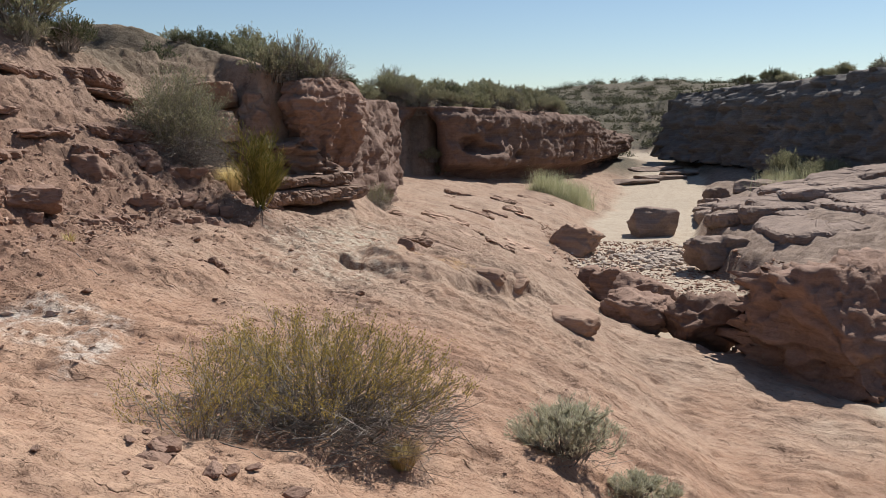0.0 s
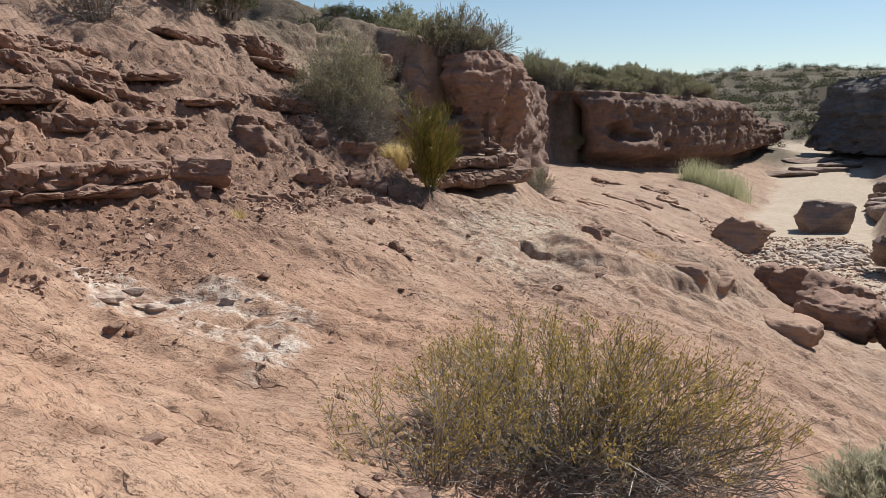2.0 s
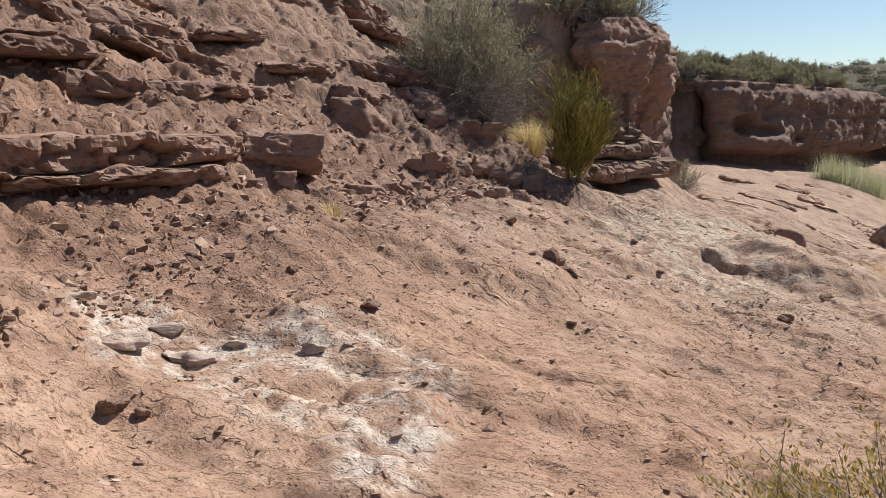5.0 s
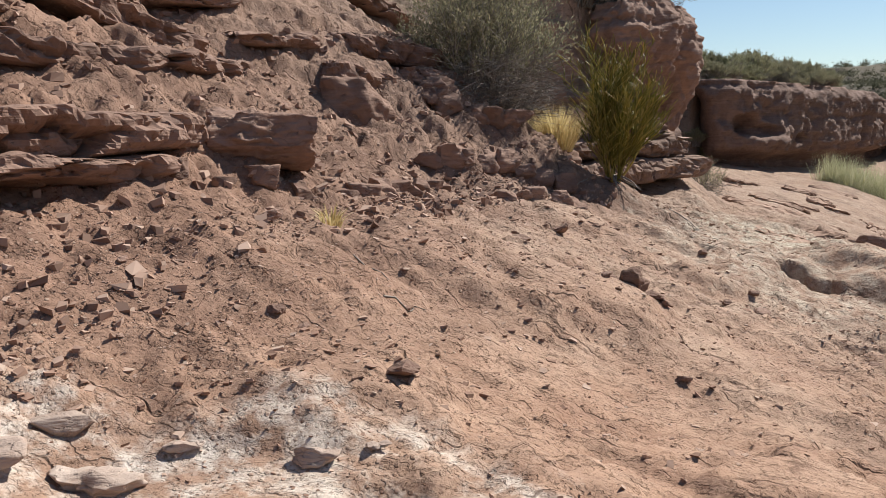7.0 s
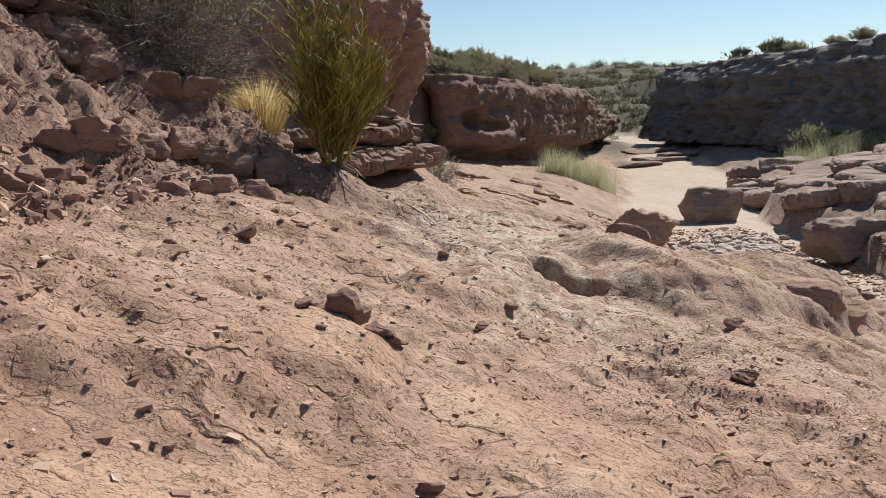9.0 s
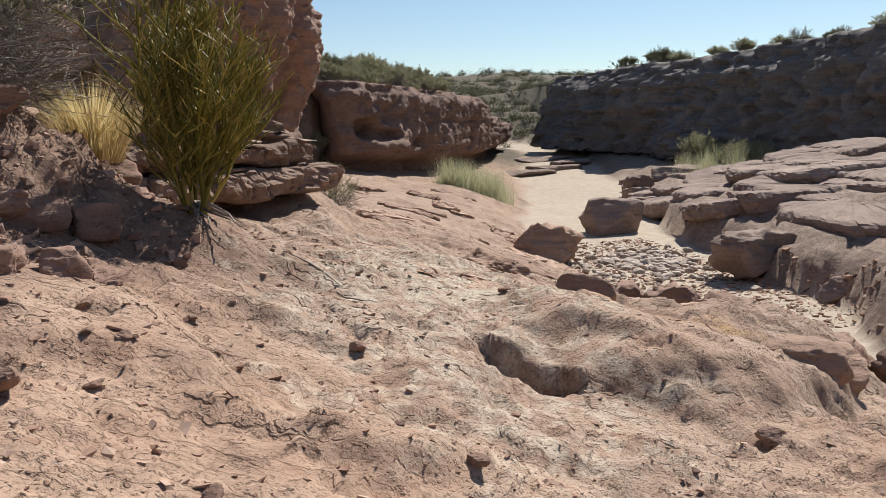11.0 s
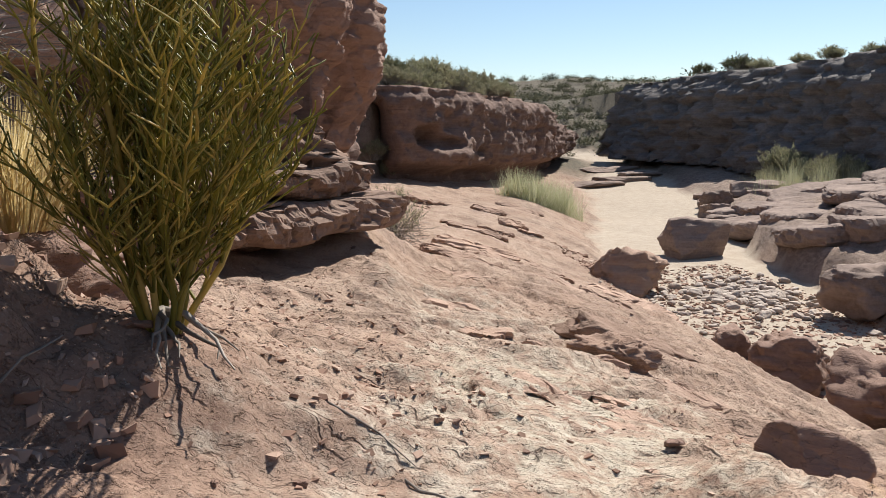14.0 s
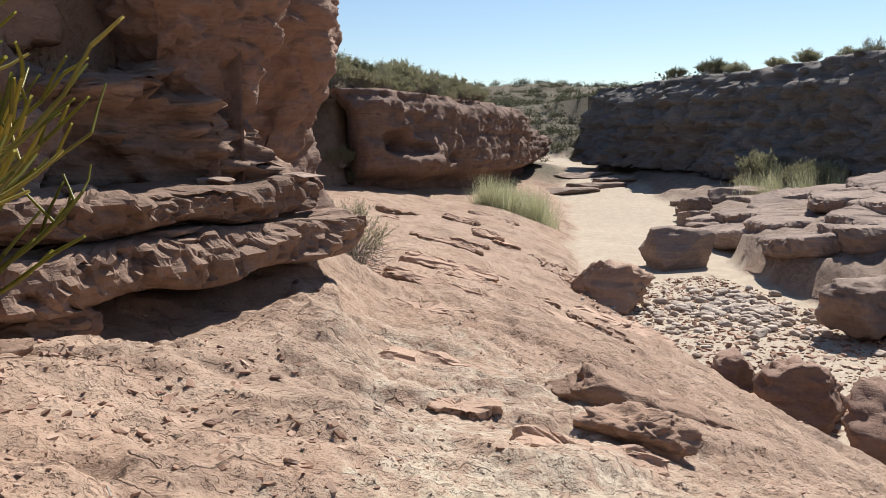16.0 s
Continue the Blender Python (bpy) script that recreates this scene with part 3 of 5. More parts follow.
cliff("cliff_middle", ((-4.8, 29.4), (-3.9, 30.4), (-3.4, 33), (-3.3, 37), (-3.2, 42), (-3.0, 47), (-2.9, 50), (-4.4, 52)), (-0.6, -0.6, -0.7, -0.8, -1.2, -1.4, -1.2, -0.8), (4.3, 4.2, 4.2, 4.3, 4.4, 4.5, 4.5, 4.5),
      (0.6, 0.55, 0.45, 0.35, 0.2, 0.0, -0.3), "sloping bank of crumbling red sandstone", 202, 0.12, 0.32, back=2.0, ribs=0.3)
cliff("cliff_far", ((-4.5, 57.5), (-0.4, 57.2), (0.9, 57.6), (4.2, 61), (9, 69), (12.6, 76.0), (14.6, 80), (16, 85), (18.6, 91), (21.2, 98)), (-1.7, -1.7, -1.8, -2.0, -2.2, -2.2, -2.0, -1.5, -1.0, -0.6), (4.5, 4.5, 4.5, 4.4, 4.3, 4.1, 3.7, 3.0, 2.6, 2.4),
      (-1.3, -1.4, -1.4, -1.35, 0.1, 0.16, 0.2, 0.22, 0.24, 0.24, 0.15, -0.15), "undercut red sandstone cliff with a hollow in it", 303, 0.14, 0.42, ((2.7, 1.2, 1.9, 3.4, 6.0), (6.9, 1.9, 1.3, 0.75, 1.3), (8.4, 1.5, 1.5, 0.45, 0.9), (13.0, 1.0, 0.9, 0.35, 0.6), (24.5, 1.6, 0.5, 1.5, 0.8), (27, 1.4, 0.6, 1.2, 0.9), (30, 1.2, 0.9, 1.0, 0.8), (34, 1.3, 1.0, 1.0, 0.8)), back=9.0, broken=0.35, beds=0.2, ribs=0.12, crag=0.16)
cliff("cliff_right", ((25.6, 99), (27.6, 90), (30, 80), (32.5, 70), (34.5, 56), (37, 42), (36, 22), (31, 0)), (-0.3, -0.6, -0.8, -1.5, -2.0, -2.0, -2.2, -2.2), (7.1, 7.3, 7.5, 7.8, 8.0, 8.0, 8.0, 8.0),
      (1.3, 0.9, 0.6, 0.45, 0.35, 0.3, 0.2, 0.0, -0.5, -1.3, -2.4), "tall dark sandstone cliff across the wash", 404, 0.28, 1.0, material=CLIFF_DARK, broken=0.6, ribs=0.5, crag=0.8)


# ---- rocks ----
def rock_mesh(name, seed, dims, box=3.0, cuts=7, rough=0.06, div=10, material=None, freq=1.6):
    """A boulder of those dimensions: a rounded block, split along random planes and weathered."""
    r = random.Random(seed)
    bm = bmesh.new()
    bmesh.ops.create_cube(bm, size=2)
    bmesh.ops.subdivide_edges(bm, edges=bm.edges, cuts=div, use_grid_fill=True)
    p = np.array([v.co[:] for v in bm.verts])
    p = p / (np.abs(p) ** box).sum(1, keepdims=True) ** (1 / box)
    for _ in range(cuts):
        q = np.array([r.gauss(0, 1), r.gauss(0, 1), r.gauss(0, 0.7)])
        q /= np.linalg.norm(q)
        lim = r.uniform(0.6, 0.95)
        p = p - np.maximum(p @ q - lim, 0)[:, None] * q
    p = p * 0.5 * np.array(dims)
    size = min(dims)
    nrm = p / (np.linalg.norm(p, axis=1, keepdims=True) + 1e-6)
    k, s = freq / max(0.3, size) ** 0.5, seed * 7.31
    a = fbm(p[:, 0] * k + s, p[:, 1] * k, p[:, 2] * k * 1.6, 4, seed, 0.6)
    flute = np.abs(fbm(p[:, 0] * k * 2.2 + s, p[:, 1] * k * 2.2, p[:, 2] * k * 3.5, 3, seed + 40, 0.6))
    p = p + nrm * (size * rough * (1.5 * a - 1.2 * flute))[:, None]
    if div >= 26:
        cv, ce = cells(p[:, 0] + s, p[:, 2] * 1.5, 0.45, 0.3, 6, seed + 70)
        cw, cf = cells(p[:, 0] + s, p[:, 2] * 1.5, 0.16, 0.11, -10, seed + 80)
        front = np.sign(p[:, 1]) * sm(0.6, 0.95, np.abs(p[:, 1]) / (0.5 * dims[1]))
        p[:, 1] += front * size * (0.16 * cv + 0.06 * cw - 0.12 * sm(0.12, 0, ce) - 0.05 * sm(0.15, 0, cf))
    for v, c in zip(bm.verts, p):
        v.co = c
    me = bpy.data.meshes.new(name)
    bm.to_mesh(me)
    bm.free()
    me.polygons.foreach_set("use_smooth", np.full(len(me.polygons), div > 4))
    me.materials.append(material or ROCK)
    return me


def rock(name, x, y, z, sx, sy, sz, turn, seed, label, tilt=0.0, roll=0.0, group="", **kw):
    """A single rock whose middle lies at a place."""
    ob = new(name, rock_mesh(name, seed, (sx, sy, sz), **kw))
    ob.matrix_world = pose(x, y, z, tilt, roll, turn)
    return tagged(ob, label, "rock ledge" if "ledge" in name else "rock", group)


BED = dict(box=9, cuts=4, rough=0.085, div=30, freq=2.2)
# beds under the tower
def shelf(x, y, low, top, length, depth, turn, seed, label, material=None, group="", nw=420, dip=0.0, name="rock_ledge", grain=1.0, tilt=0.0):
    """A bed of rock that sticks out, with a broken front, a worn lip and a hollow underside."""
    prof = [(0.3, 1.0), (0.6, 1.0), (0.8, 1.0), (0.9, 0.99), (0.95, 0.96), (0.98, 0.9), (0.995, 0.8), (1.0, 0.68), (1.0, 0.55), (0.995, 0.42), (0.985, 0.3), (0.965, 0.19), (0.93, 0.1), (0.86, 0.03), (0.7, 0.0), (0.3, 0.0)]
    w = np.linspace(0, 2 * math.pi, nw, endpoint=False)[None]
    k = (np.abs(np.cos(w)) ** 5 + np.abs(np.sin(w)) ** 5) ** -0.2
    rho = np.array([p[0] for p in prof])[:, None]
    t = np.array([p[1] for p in prof])[:, None] + 0 * w
    px, py = 0.5 * length * k * np.cos(w), 0.5 * depth * k * np.sin(w)
    run = np.cumsum(np.hypot(np.diff(px, append=px[:, :1]), np.diff(py, append=py[:, :1])), 1) + 0 * rho
    zz = low + (top - low) * t
    on = sm(0.75, 0.97, rho)
    c1, e1 = cells(run + seed, zz * 1.2, 0.62 * grain, 0.34, 5, seed)
    c2, e2 = cells(run + seed, zz * 1.2, 0.21 * grain, 0.11 * grain ** 0.5, -8, seed + 3)
    push = 0.16 * grain * vnoise(run * 0.7 / grain, seed, 0, seed) + on * (0.075 * c1 + 0.03 * c2 - 0.07 * sm(0.14, 0, e1) - 0.025 * sm(0.15, 0, e2)) + on * 0.035 * fbm(run * 5, zz * 9, 0, 3, seed + 5)
    nx, ny = np.cos(w) / length, np.sin(w) / depth
    nn = np.hypot(nx, ny)
    X, Y = px * rho + push * nx / nn, py * rho + push * ny / nn
    bed, be = cells(X + seed, Y, 0.7 * grain, 0.3 * grain, 8, seed + 9)
    zz = zz + sm(0.5, 0.95, t) * (0.03 * bed - 0.03 * sm(0.1, 0, be) + 0.03 * fbm(X * 3, Y * 3, 0, 3, seed + 6)) + (1 - t) * 0.06 * vnoise(run * 1.1, 0, 0, seed + 7)
    P = np.stack([X, Y, zz - low], -1)
    nu = len(prof)
    f = [tuple(map(int, q)) for q in grid_faces(nu, nw, wrap=True)] + [tuple(range(nw)), tuple((nu - 1) * nw + j for j in reversed(range(nw)))]
    me = bpy.data.meshes.new(name)
    me.from_pydata([tuple(map(float, p)) for p in P.reshape(-1, 3)], [], f)
    bm = bmesh.new()
    bm.from_mesh(me)
    bmesh.ops.recalc_face_normals(bm, faces=bm.faces)
    bm.to_mesh(me)
    bm.free()
    me.materials.append(material or ROCK_GREY)
    ob = new(name, me)
    ob.matrix_world = pose(x, y, low, tilt, dip, turn)
    return tagged(ob, label, "rock ledge", group)


shelf(-4.33, 24.45, 0.84, 1.25, 4.6, 2.1, 52, 11, "thick overhanging sandstone ledge under the tower", LEDGE)
shelf(-4.72, 24.4, 1.3, 1.62, 4.6, 2.0, 53, 12, "thinner sandstone ledge lying on the lower one", LEDGE)
rock("rock_ledge", -4.5, 25.05, 2.0, 3.0, 1.3, 1.2, 48, 19, "brown sandstone core under the tower", box=6, cuts=5, rough=0.1, div=26, material=LEDGE)
rock("rock_ledge", -4.6, 24.4, 1.0, 3.9, 1.3, 0.9, 52, 13, "dark core of sandstone between the ledges", box=7, cuts=3, rough=0.05, div=20)
# dark face of the bank below the broom
for k, (low, top, back) in enumerate(((0.42, 0.68, 0.0), (0.66, 0.9, 0.12), (0.9, 1.08, 0.1))):
    shelf(-4.72 - back, 18.35 + 0.2 * k, low, top, 1.5, 0.95, 58 + 6 * k, 30 + k, "dark crumbling bed of red sandstone under the broom", ROCK, "beds under the broom", 160, 2.0)
shelf_r = random.Random(61)
for k in range(10):
    u, top = shelf_r.uniform(-1.6, 1.9), k % 2
    v = -0.62 + shelf_r.uniform(-0.12, 0.18) if not top else -0.45 + shelf_r.uniform(-0.15, 0.3)
    c, d = math.cos(radians(52)), math.sin(radians(52))
    w = shelf_r.uniform(0.25, 0.7)
    rock("rock_plate", -4.5 + u * c - v * d, 24.3 + u * d + v * c, 1.64 if top else 1.265, w, w * 0.6, 0.07, 52 + shelf_r.gauss(0, 14), 700 + k, "thin broken plate of sandstone lying on the ledge",
         group="plates on the ledge", box=6, cuts=8, rough=0.12, div=10, material=ROCK_GREY)
# blocks of the left bank
rock("rock_ledge", -6.58, 13.4, 1.8, 1.0, 0.8, 0.44, 31, 13, "squared red sandstone block in the bank", **BED)
shelf(-7.38, 11.75, 1.78, 2.03, 2.9, 0.95, 71, 14, "long red sandstone bed standing out of the bank", ROCK, "", 300)
shelf(-7.3, 11.55, 1.6, 1.77, 2.3, 0.8, 69, 17, "lower bed of red sandstone with a shaded front", ROCK, "", 260)
shelf(-8.15, 10.2, 2.0, 2.42, 1.9, 1.5, 66, 16, "overhanging red sandstone slab with a dark hollow below", ROCK, "", 300, -4.0)
shelf(-7.75, 15.75, 2.1, 2.28, 1.4, 0.7, 35, 18, "thin red sandstone bed beside the tilted block", ROCK, "", 200)
rock("boulder", -6.74, 16.4, 2.08, 0.95, 0.9, 0.74, 25, 15, "tilted red sandstone block with a shaded front", tilt=-10, box=8, cuts=5, div=22, rough=0.06)
for k, (x, y, z, w, d, t) in enumerate(((-5.55, 24.5, 3.35, 1.0, 0.9, 1.2), (-5.5, 24.1, 2.5, 0.9, 0.9, 0.9), (-6.1, 23.6, 3.0, 1.2, 1.0, 0.8), (-6.6, 24.3, 3.9, 1.6, 1.2, 0.7), (-5.2, 23.7, 1.9, 0.8, 0.8, 0.7))):
    rock("rock_block", x, y, z, w, d, t, 40 + 9 * k, 540 + k, "tan sandstone block wedged beside the tower", tilt=4 * (k % 3) - 4, group="blocks beside the tower", box=8, cuts=7, rough=0.07, div=18, material=ROCK_TAN)
# boulders on the wash's edge
rock("boulder", 7.35, 23.6, -2.6, 2.3, 2.2, 2.0, 20, 21, "large dark angular sandstone boulder in the channel", cuts=9, div=22)
rock("boulder", 5.9, 25.0, -2.45, 2.3, 2.0, 1.4, 0, 22, "reddish rounded boulder leaning on its neighbour", cuts=7, div=22)
rock("boulder", 10.9, 21.6, -2.2, 5.6, 4.8, 3.4, 30, 23, "huge block of bedded red sandstone", box=4, cuts=6, div=34, rough=0.06)
rock("boulder", 11.95, 48.4, -2.55, 3.5, 2.5, 1.9, -10, 24, "dark grey angular boulder on the sand", material=ROCK_GREY, box=4, cuts=13, div=18, rough=0.025)
rock("boulder", 12.1, 36.4, -2.5, 3.2, 2.2, 1.6, 0, 25, "squat rounded sandstone boulder on the terrace", material=ROCK_GREY, cuts=5, div=18)
rock("boulder", 6.6, 41.2, -2.6, 2.9, 2.5, 2.1, 0, 26, "tan flat-topped sandstone boulder above the cobbles", box=5, cuts=9, div=18, material=ROCK_SLAB)
rock("boulder", -0.85, 18.65, h(-0.85, 18.65) + 0.12, 0.62, 0.34, 0.32, -55, 27, "loose wedge-shaped rock tilted on the slab", roll=12, cuts=6, div=14)
rock("boulder", 5.75, 32.4, -2.95, 1.6, 1.3, 1.1, 20, 28, "dark broken rock below the edge of the slab", cuts=9, div=18)
rock("boulder", 6.5, 30.9, -3.05, 1.9, 1.7, 1.6, 50, 29, "dark angular rock fallen from the slab", cuts=9, div=18)
rock("boulder", 6.8, 28.5, -2.8, 2.5, 2.0, 1.8, 10, 30, "rough brown rock below the slab", cuts=8, div=18)
rock("boulder", 2.85, 31.9, -1.85, 1.15, 0.9, 0.8, 60, 31, "squared block at the lip of the slab", box=6, cuts=5, div=18)
rock("boulder", 1.4, 18.75, -0.55, 1.2, 0.8, 0.55, -20, 32, "undercut brown sandstone lump at the slab's end", cuts=6, div=18, material=ROCK_TAN)
rock("boulder", 0.9, 18.3, -0.3, 1.0, 0.7, 0.4, -15, 33, "broken brown sandstone lump on the slab", cuts=6, div=18, material=ROCK_TAN)
rock("boulder", 2.65, 18.3, -1.3, 1.6, 1.2, 0.6, -35, 34, "smooth rounded orange-brown sandstone swell", cuts=3, div=18, material=ROCK_TAN)

# worn swells of the slab
rock("rock_ledge", -0.1, 23.35, -0.3, 1.8, 0.55, 0.34, -20, 361, "long low swell of orange-brown sandstone", roll=20, box=4, cuts=4, rough=0.12, div=22, material=ROCK_TAN)
rock("rock_ledge", -0.7, 22.1, -0.02, 0.8, 0.45, 0.28, -20, 362, "pitted lump of the slab with a dark hollow", box=4, cuts=4, rough=0.2, div=20, material=ROCK_TAN)
rock("rock_ledge", 26.2, 66.5, -1.9, 6.2, 2.6, 1.5, -8, 365, "flat-topped block of sandstone below the green bushes", box=7, cuts=5, rough=0.06, div=18, material=ROCK_GREY)
rock("boulder", 21.2, 65.0, -2.4, 2.2, 1.9, 1.9, 20, 366, "rounded brown boulder beside the sand", cuts=5, div=14, material=ROCK_GREY)
rock("rock_ledge", -0.6, 27.5, -0.4, 1.3, 0.6, 0.3, -10, 363, "low broken edge of sandstone on the slab", box=5, cuts=5, rough=0.12, div=14, material=ROCK_TAN)
rock("rock_ledge", 0.5, 31.0, -0.85, 1.6, 0.8, 0.35, 15, 364, "low broken edge of sandstone on the slab", box=5, cuts=5, rough=0.12, div=14, material=ROCK_TAN)
for k, (x, y, w) in enumerate(((17.5, 80, 6), (21, 83, 6), (22.5, 90, 7), (24, 86, 4), (9.5, 71, 3))):
    rock("rock_ledge", x, y, float(bed_z(y)) + 0.05, w, 2.2, 0.7, 20, 370 + k, "dark low ledge across the sandy bed", box=5, cuts=6, rough=0.12, div=14, material=ROCK_GREY)

q_ = random.Random(77)
for k in range(34):
    y = q_.uniform(19.5, 34) if k < 20 else q_.uniform(30, 56)
    x = (q_.uniform(-2.2, 1.2) if y < 26 else q_.uniform(-1.8, 3.2)) + max(0, y - 42) * 0.3
    w = q_.uniform(0.5, 1.5) * (0.75 if y < 26 else 1.6)
    deep, lip = w * q_.uniform(0.35, 0.6), q_.uniform(0.05, 0.1) * (0.35 if y < 26 else 1.0)
    shelf(x, y, h(x, y) - 0.2, h(x, y) + lip, w, deep, q_.gauss(-18, 16), 380 + k, "low broken bed of tan sandstone on the slab", ROCK_SLAB, "low beds of the slab", 110, math.degrees(math.atan2(h(x - 0.3, y) - h(x + 0.3, y), 0.6)), "rock_ledge", 0.7)

# beds of the right terrace
r = random.Random(5)
k = 0
for e0 in (2.2, 3.6, 5.4, 7.6, 10.2, 13.2):
    y = 25 + r.uniform(0, 3)
    while y < 66:
        w = r.uniform(3.5, 8.0)
        x = float(right_x(y)) + e0 + r.uniform(-0.4, 0.6) + (1.2 if 45 < y < 51 else 0)
        top = float(land(x, y, False)[0]) + r.uniform(-0.02, 0.14)
        way = math.degrees(math.atan2(2.0, float(right_x(y + 1) - right_x(y - 1))))
        k += 1
        if not (e0 < 7 and y < 36) and not (e0 < 3 and y < 42):
            shelf(x + 0.6, y, top - r.uniform(0.8, 1.1), top, w * 1.5, r.uniform(4.0, 6.5), way + r.gauss(0, 12), 300 + k, "grey-brown bedded sandstone slab on the terrace", ROCK_GREY, "slabs of the right terrace", 190, r.gauss(0, 2.5), "rock_slab", 2.0, r.gauss(-7, 3))
        y += w * r.uniform(0.6, 0.95)
y = 24.5
while y < 74:
    big = r.uniform(1.2, 2.4)
    x = float(right_x(y)) + r.uniform(0.2, 1.0)
    if y < 33 or y > 60:
        rock("boulder", x, y, float(bed_z(y)) + big * 0.12, big, big * r.uniform(0.7, 1.0), big * r.uniform(0.5, 0.7), r.uniform(0, 90), 430 + int(y * 7), "weathered brown boulder at the edge of the wash",
             group="boulders along the wash", material=ROCK_GREY, box=5, cuts=12, rough=0.04, div=14)
    y += big * r.uniform(0.9, 1.6)

# slabs and rows of blocks in the left bank
k = 0
for level in (1.5, 1.75, 2.05, 2.5, 2.9, 3.3, 3.7, 4.15):
    y = 8.8 + r.uniform(0, 0.8)
    while y < 22.5:
        xs = np.linspace(float(foot_x(y)), float(foot_x(y)) - 7.5, 70)
        w = r.uniform(0.9, 2.6)
        edge = []
        for q in (y - w * 0.35, y + w * 0.35):
            over = np.nonzero(land(xs, np.full(70, q), False)[0] > level)[0]
            edge.append(float(xs[over[0]]) if len(over) else None)
        if None not in edge and r.random() < 0.62 and not (y < 15.3 and level < 2.2) and not (abs(y - 16) < 1.1 and level < 2.45) and not (y > 17.6 and level < 2.2) and not (y < 11.5 and level < 2.6):
            k += 1
            turn = math.degrees(math.atan2(w * 0.7, edge[1] - edge[0]))
            deep, thick = r.uniform(0.8, 1.3), r.uniform(0.14, 0.34)
            out = deep * 0.5 - r.uniform(0.16, 0.34)
            x = (edge[0] + edge[1]) / 2 - out * math.sin(radians(turn))
            shelf(x, y + out * math.cos(radians(turn)), level - thick * 0.65, level + thick * 0.35, w, deep, turn + r.gauss(0, 8), 400 + k, "long broken bed of red sandstone in the bank", ROCK, "beds of the left bank", 130, r.gauss(3.5, 3.0), "rock_slab")
        y += w * r.uniform(0.7, 1.1)
for x0, y0, x1, y1, n, size, lift in ((-5.05, 15.65, -4.3, 16.65, 5, 0.3, 0.07), (-5.5, 16.9, -4.55, 17.8, 5, 0.34, 0.1), (-6.3, 17.3, -5.1, 18.1, 5, 0.4, 0.1), (-6.0, 13.9, -5.5, 15.6, 8, 0.22, 0.03), (-6.9, 12.2, -6.1, 13.5, 5, 0.2, 0.02), (-5.9, 16.0, -5.2, 16.7, 4, 0.3, 0.05)):
    for k in range(n):
        t = (k + r.uniform(0.2, 0.8)) / n
        x, y, q = x0 + (x1 - x0) * t, y0 + (y1 - y0) * t, size * r.uniform(0.75, 1.35)
        rock("rock_block", x, y, h(x, y) + lift * 0.4, q * 1.1, q * 0.8, q * 0.7, 50 + r.gauss(0, 9), 500 + k + int(100 * size), "squarish red sandstone block in a broken row", tilt=r.gauss(0, 6),
             group="rows of blocks in the bank", box=10, cuts=6, rough=0.08, div=12)

for k in range(34):
    y = 19.3 + 5.0 * r.random()
    x, q = -4.75 - 1.5 * r.random() ** 1.5, r.uniform(0.3, 0.75)
    rock("rock_block", x, y, h(x, y) + q * 0.08, q * 1.2, q * 0.9, q * 0.7, r.uniform(20, 80), 560 + k, "jagged red sandstone block on the bank beside the grass", tilt=r.gauss(0, 9), roll=r.gauss(0, 8),
         group="jagged blocks of the bank", box=6, cuts=9, rough=0.1, div=14, material=ROCK_TAN if k % 2 else ROCK)

# loose stones, cobbles
STONES = [rock_mesh("stone", 600 + k, (1, r.uniform(0.6, 0.95), r.uniform(0.4, 0.7)), box=4, cuts=13, rough=0.06, div=4) for k in range(10)]
COBBLES = [rock_mesh("cobble", 620 + k, (1, r.uniform(0.6, 0.9), r.uniform(0.4, 0.65)), box=2.4, cuts=4, rough=0.04, div=5, material=PALE) for k in range(6)]


def loose(name, mesh, x, y, size, label, group, sink=0.25):
    ob = new(name, mesh)
    ob.matrix_world = pose(x, y, h(x, y) + size * sink * 0.6, r.gauss(0, 9), r.gauss(0, 9), r.uniform(0, 360)) @ Matrix.Diagonal((size, size, size * 0.8, 1))
    return tagged(ob, label, "stone", group)


for x, y, size in ((-4.62, 10.95, 0.2), (-4.34, 14.8, 0.24), (-3.7, 13.6, 0.3), (-3.85, 13.75, 0.15), (-3.5, 13.5, 0.13), (-2.7, 14.35, 0.17), (-2.95, 14.3, 0.1), (-1.4, 14.35, 0.2), (-1.9, 14.1, 0.14), (-1.75, 14.0, 0.2), (-0.72, 16.05, 0.22),
                   (-3.0, 16.6, 0.14), (-4.55, 14.0, 0.2), (-5.9, 12.3, 0.22), (-2.65, 15.2, 0.12), (-3.35, 12.4, 0.1), (-1.5, 18.9, 0.13), (-2.3, 23.6, 0.2), (-3.15, 21.9, 0.1), (-5.35, 9.05, 0.2), (-5.2, 9.1, 0.14)):
    loose("stone", STONES[int(abs(x * 31 + y * 17)) % 10], x, y, size, "loose reddish brown stone on the bare slab", "loose stones")
for k in range(150):
    y = r.uniform(6.5, 25)
    x = float(foot_x(y)) + abs(r.gauss(0, 1.6)) - 0.3
    loose("stone", STONES[k % 10], x, y, 0.03 + 0.1 * r.random() ** 3, "small loose reddish stone on the ground", "loose stones", 0.12)
for k in range(16):
    loose("stone", STONES[k % 10], r.gauss(-1.6, 0.7), r.gauss(6.3, 0.35), 0.06 + 0.26 * r.random() ** 2, "broken stone at the foot of the shrub", "loose stones")
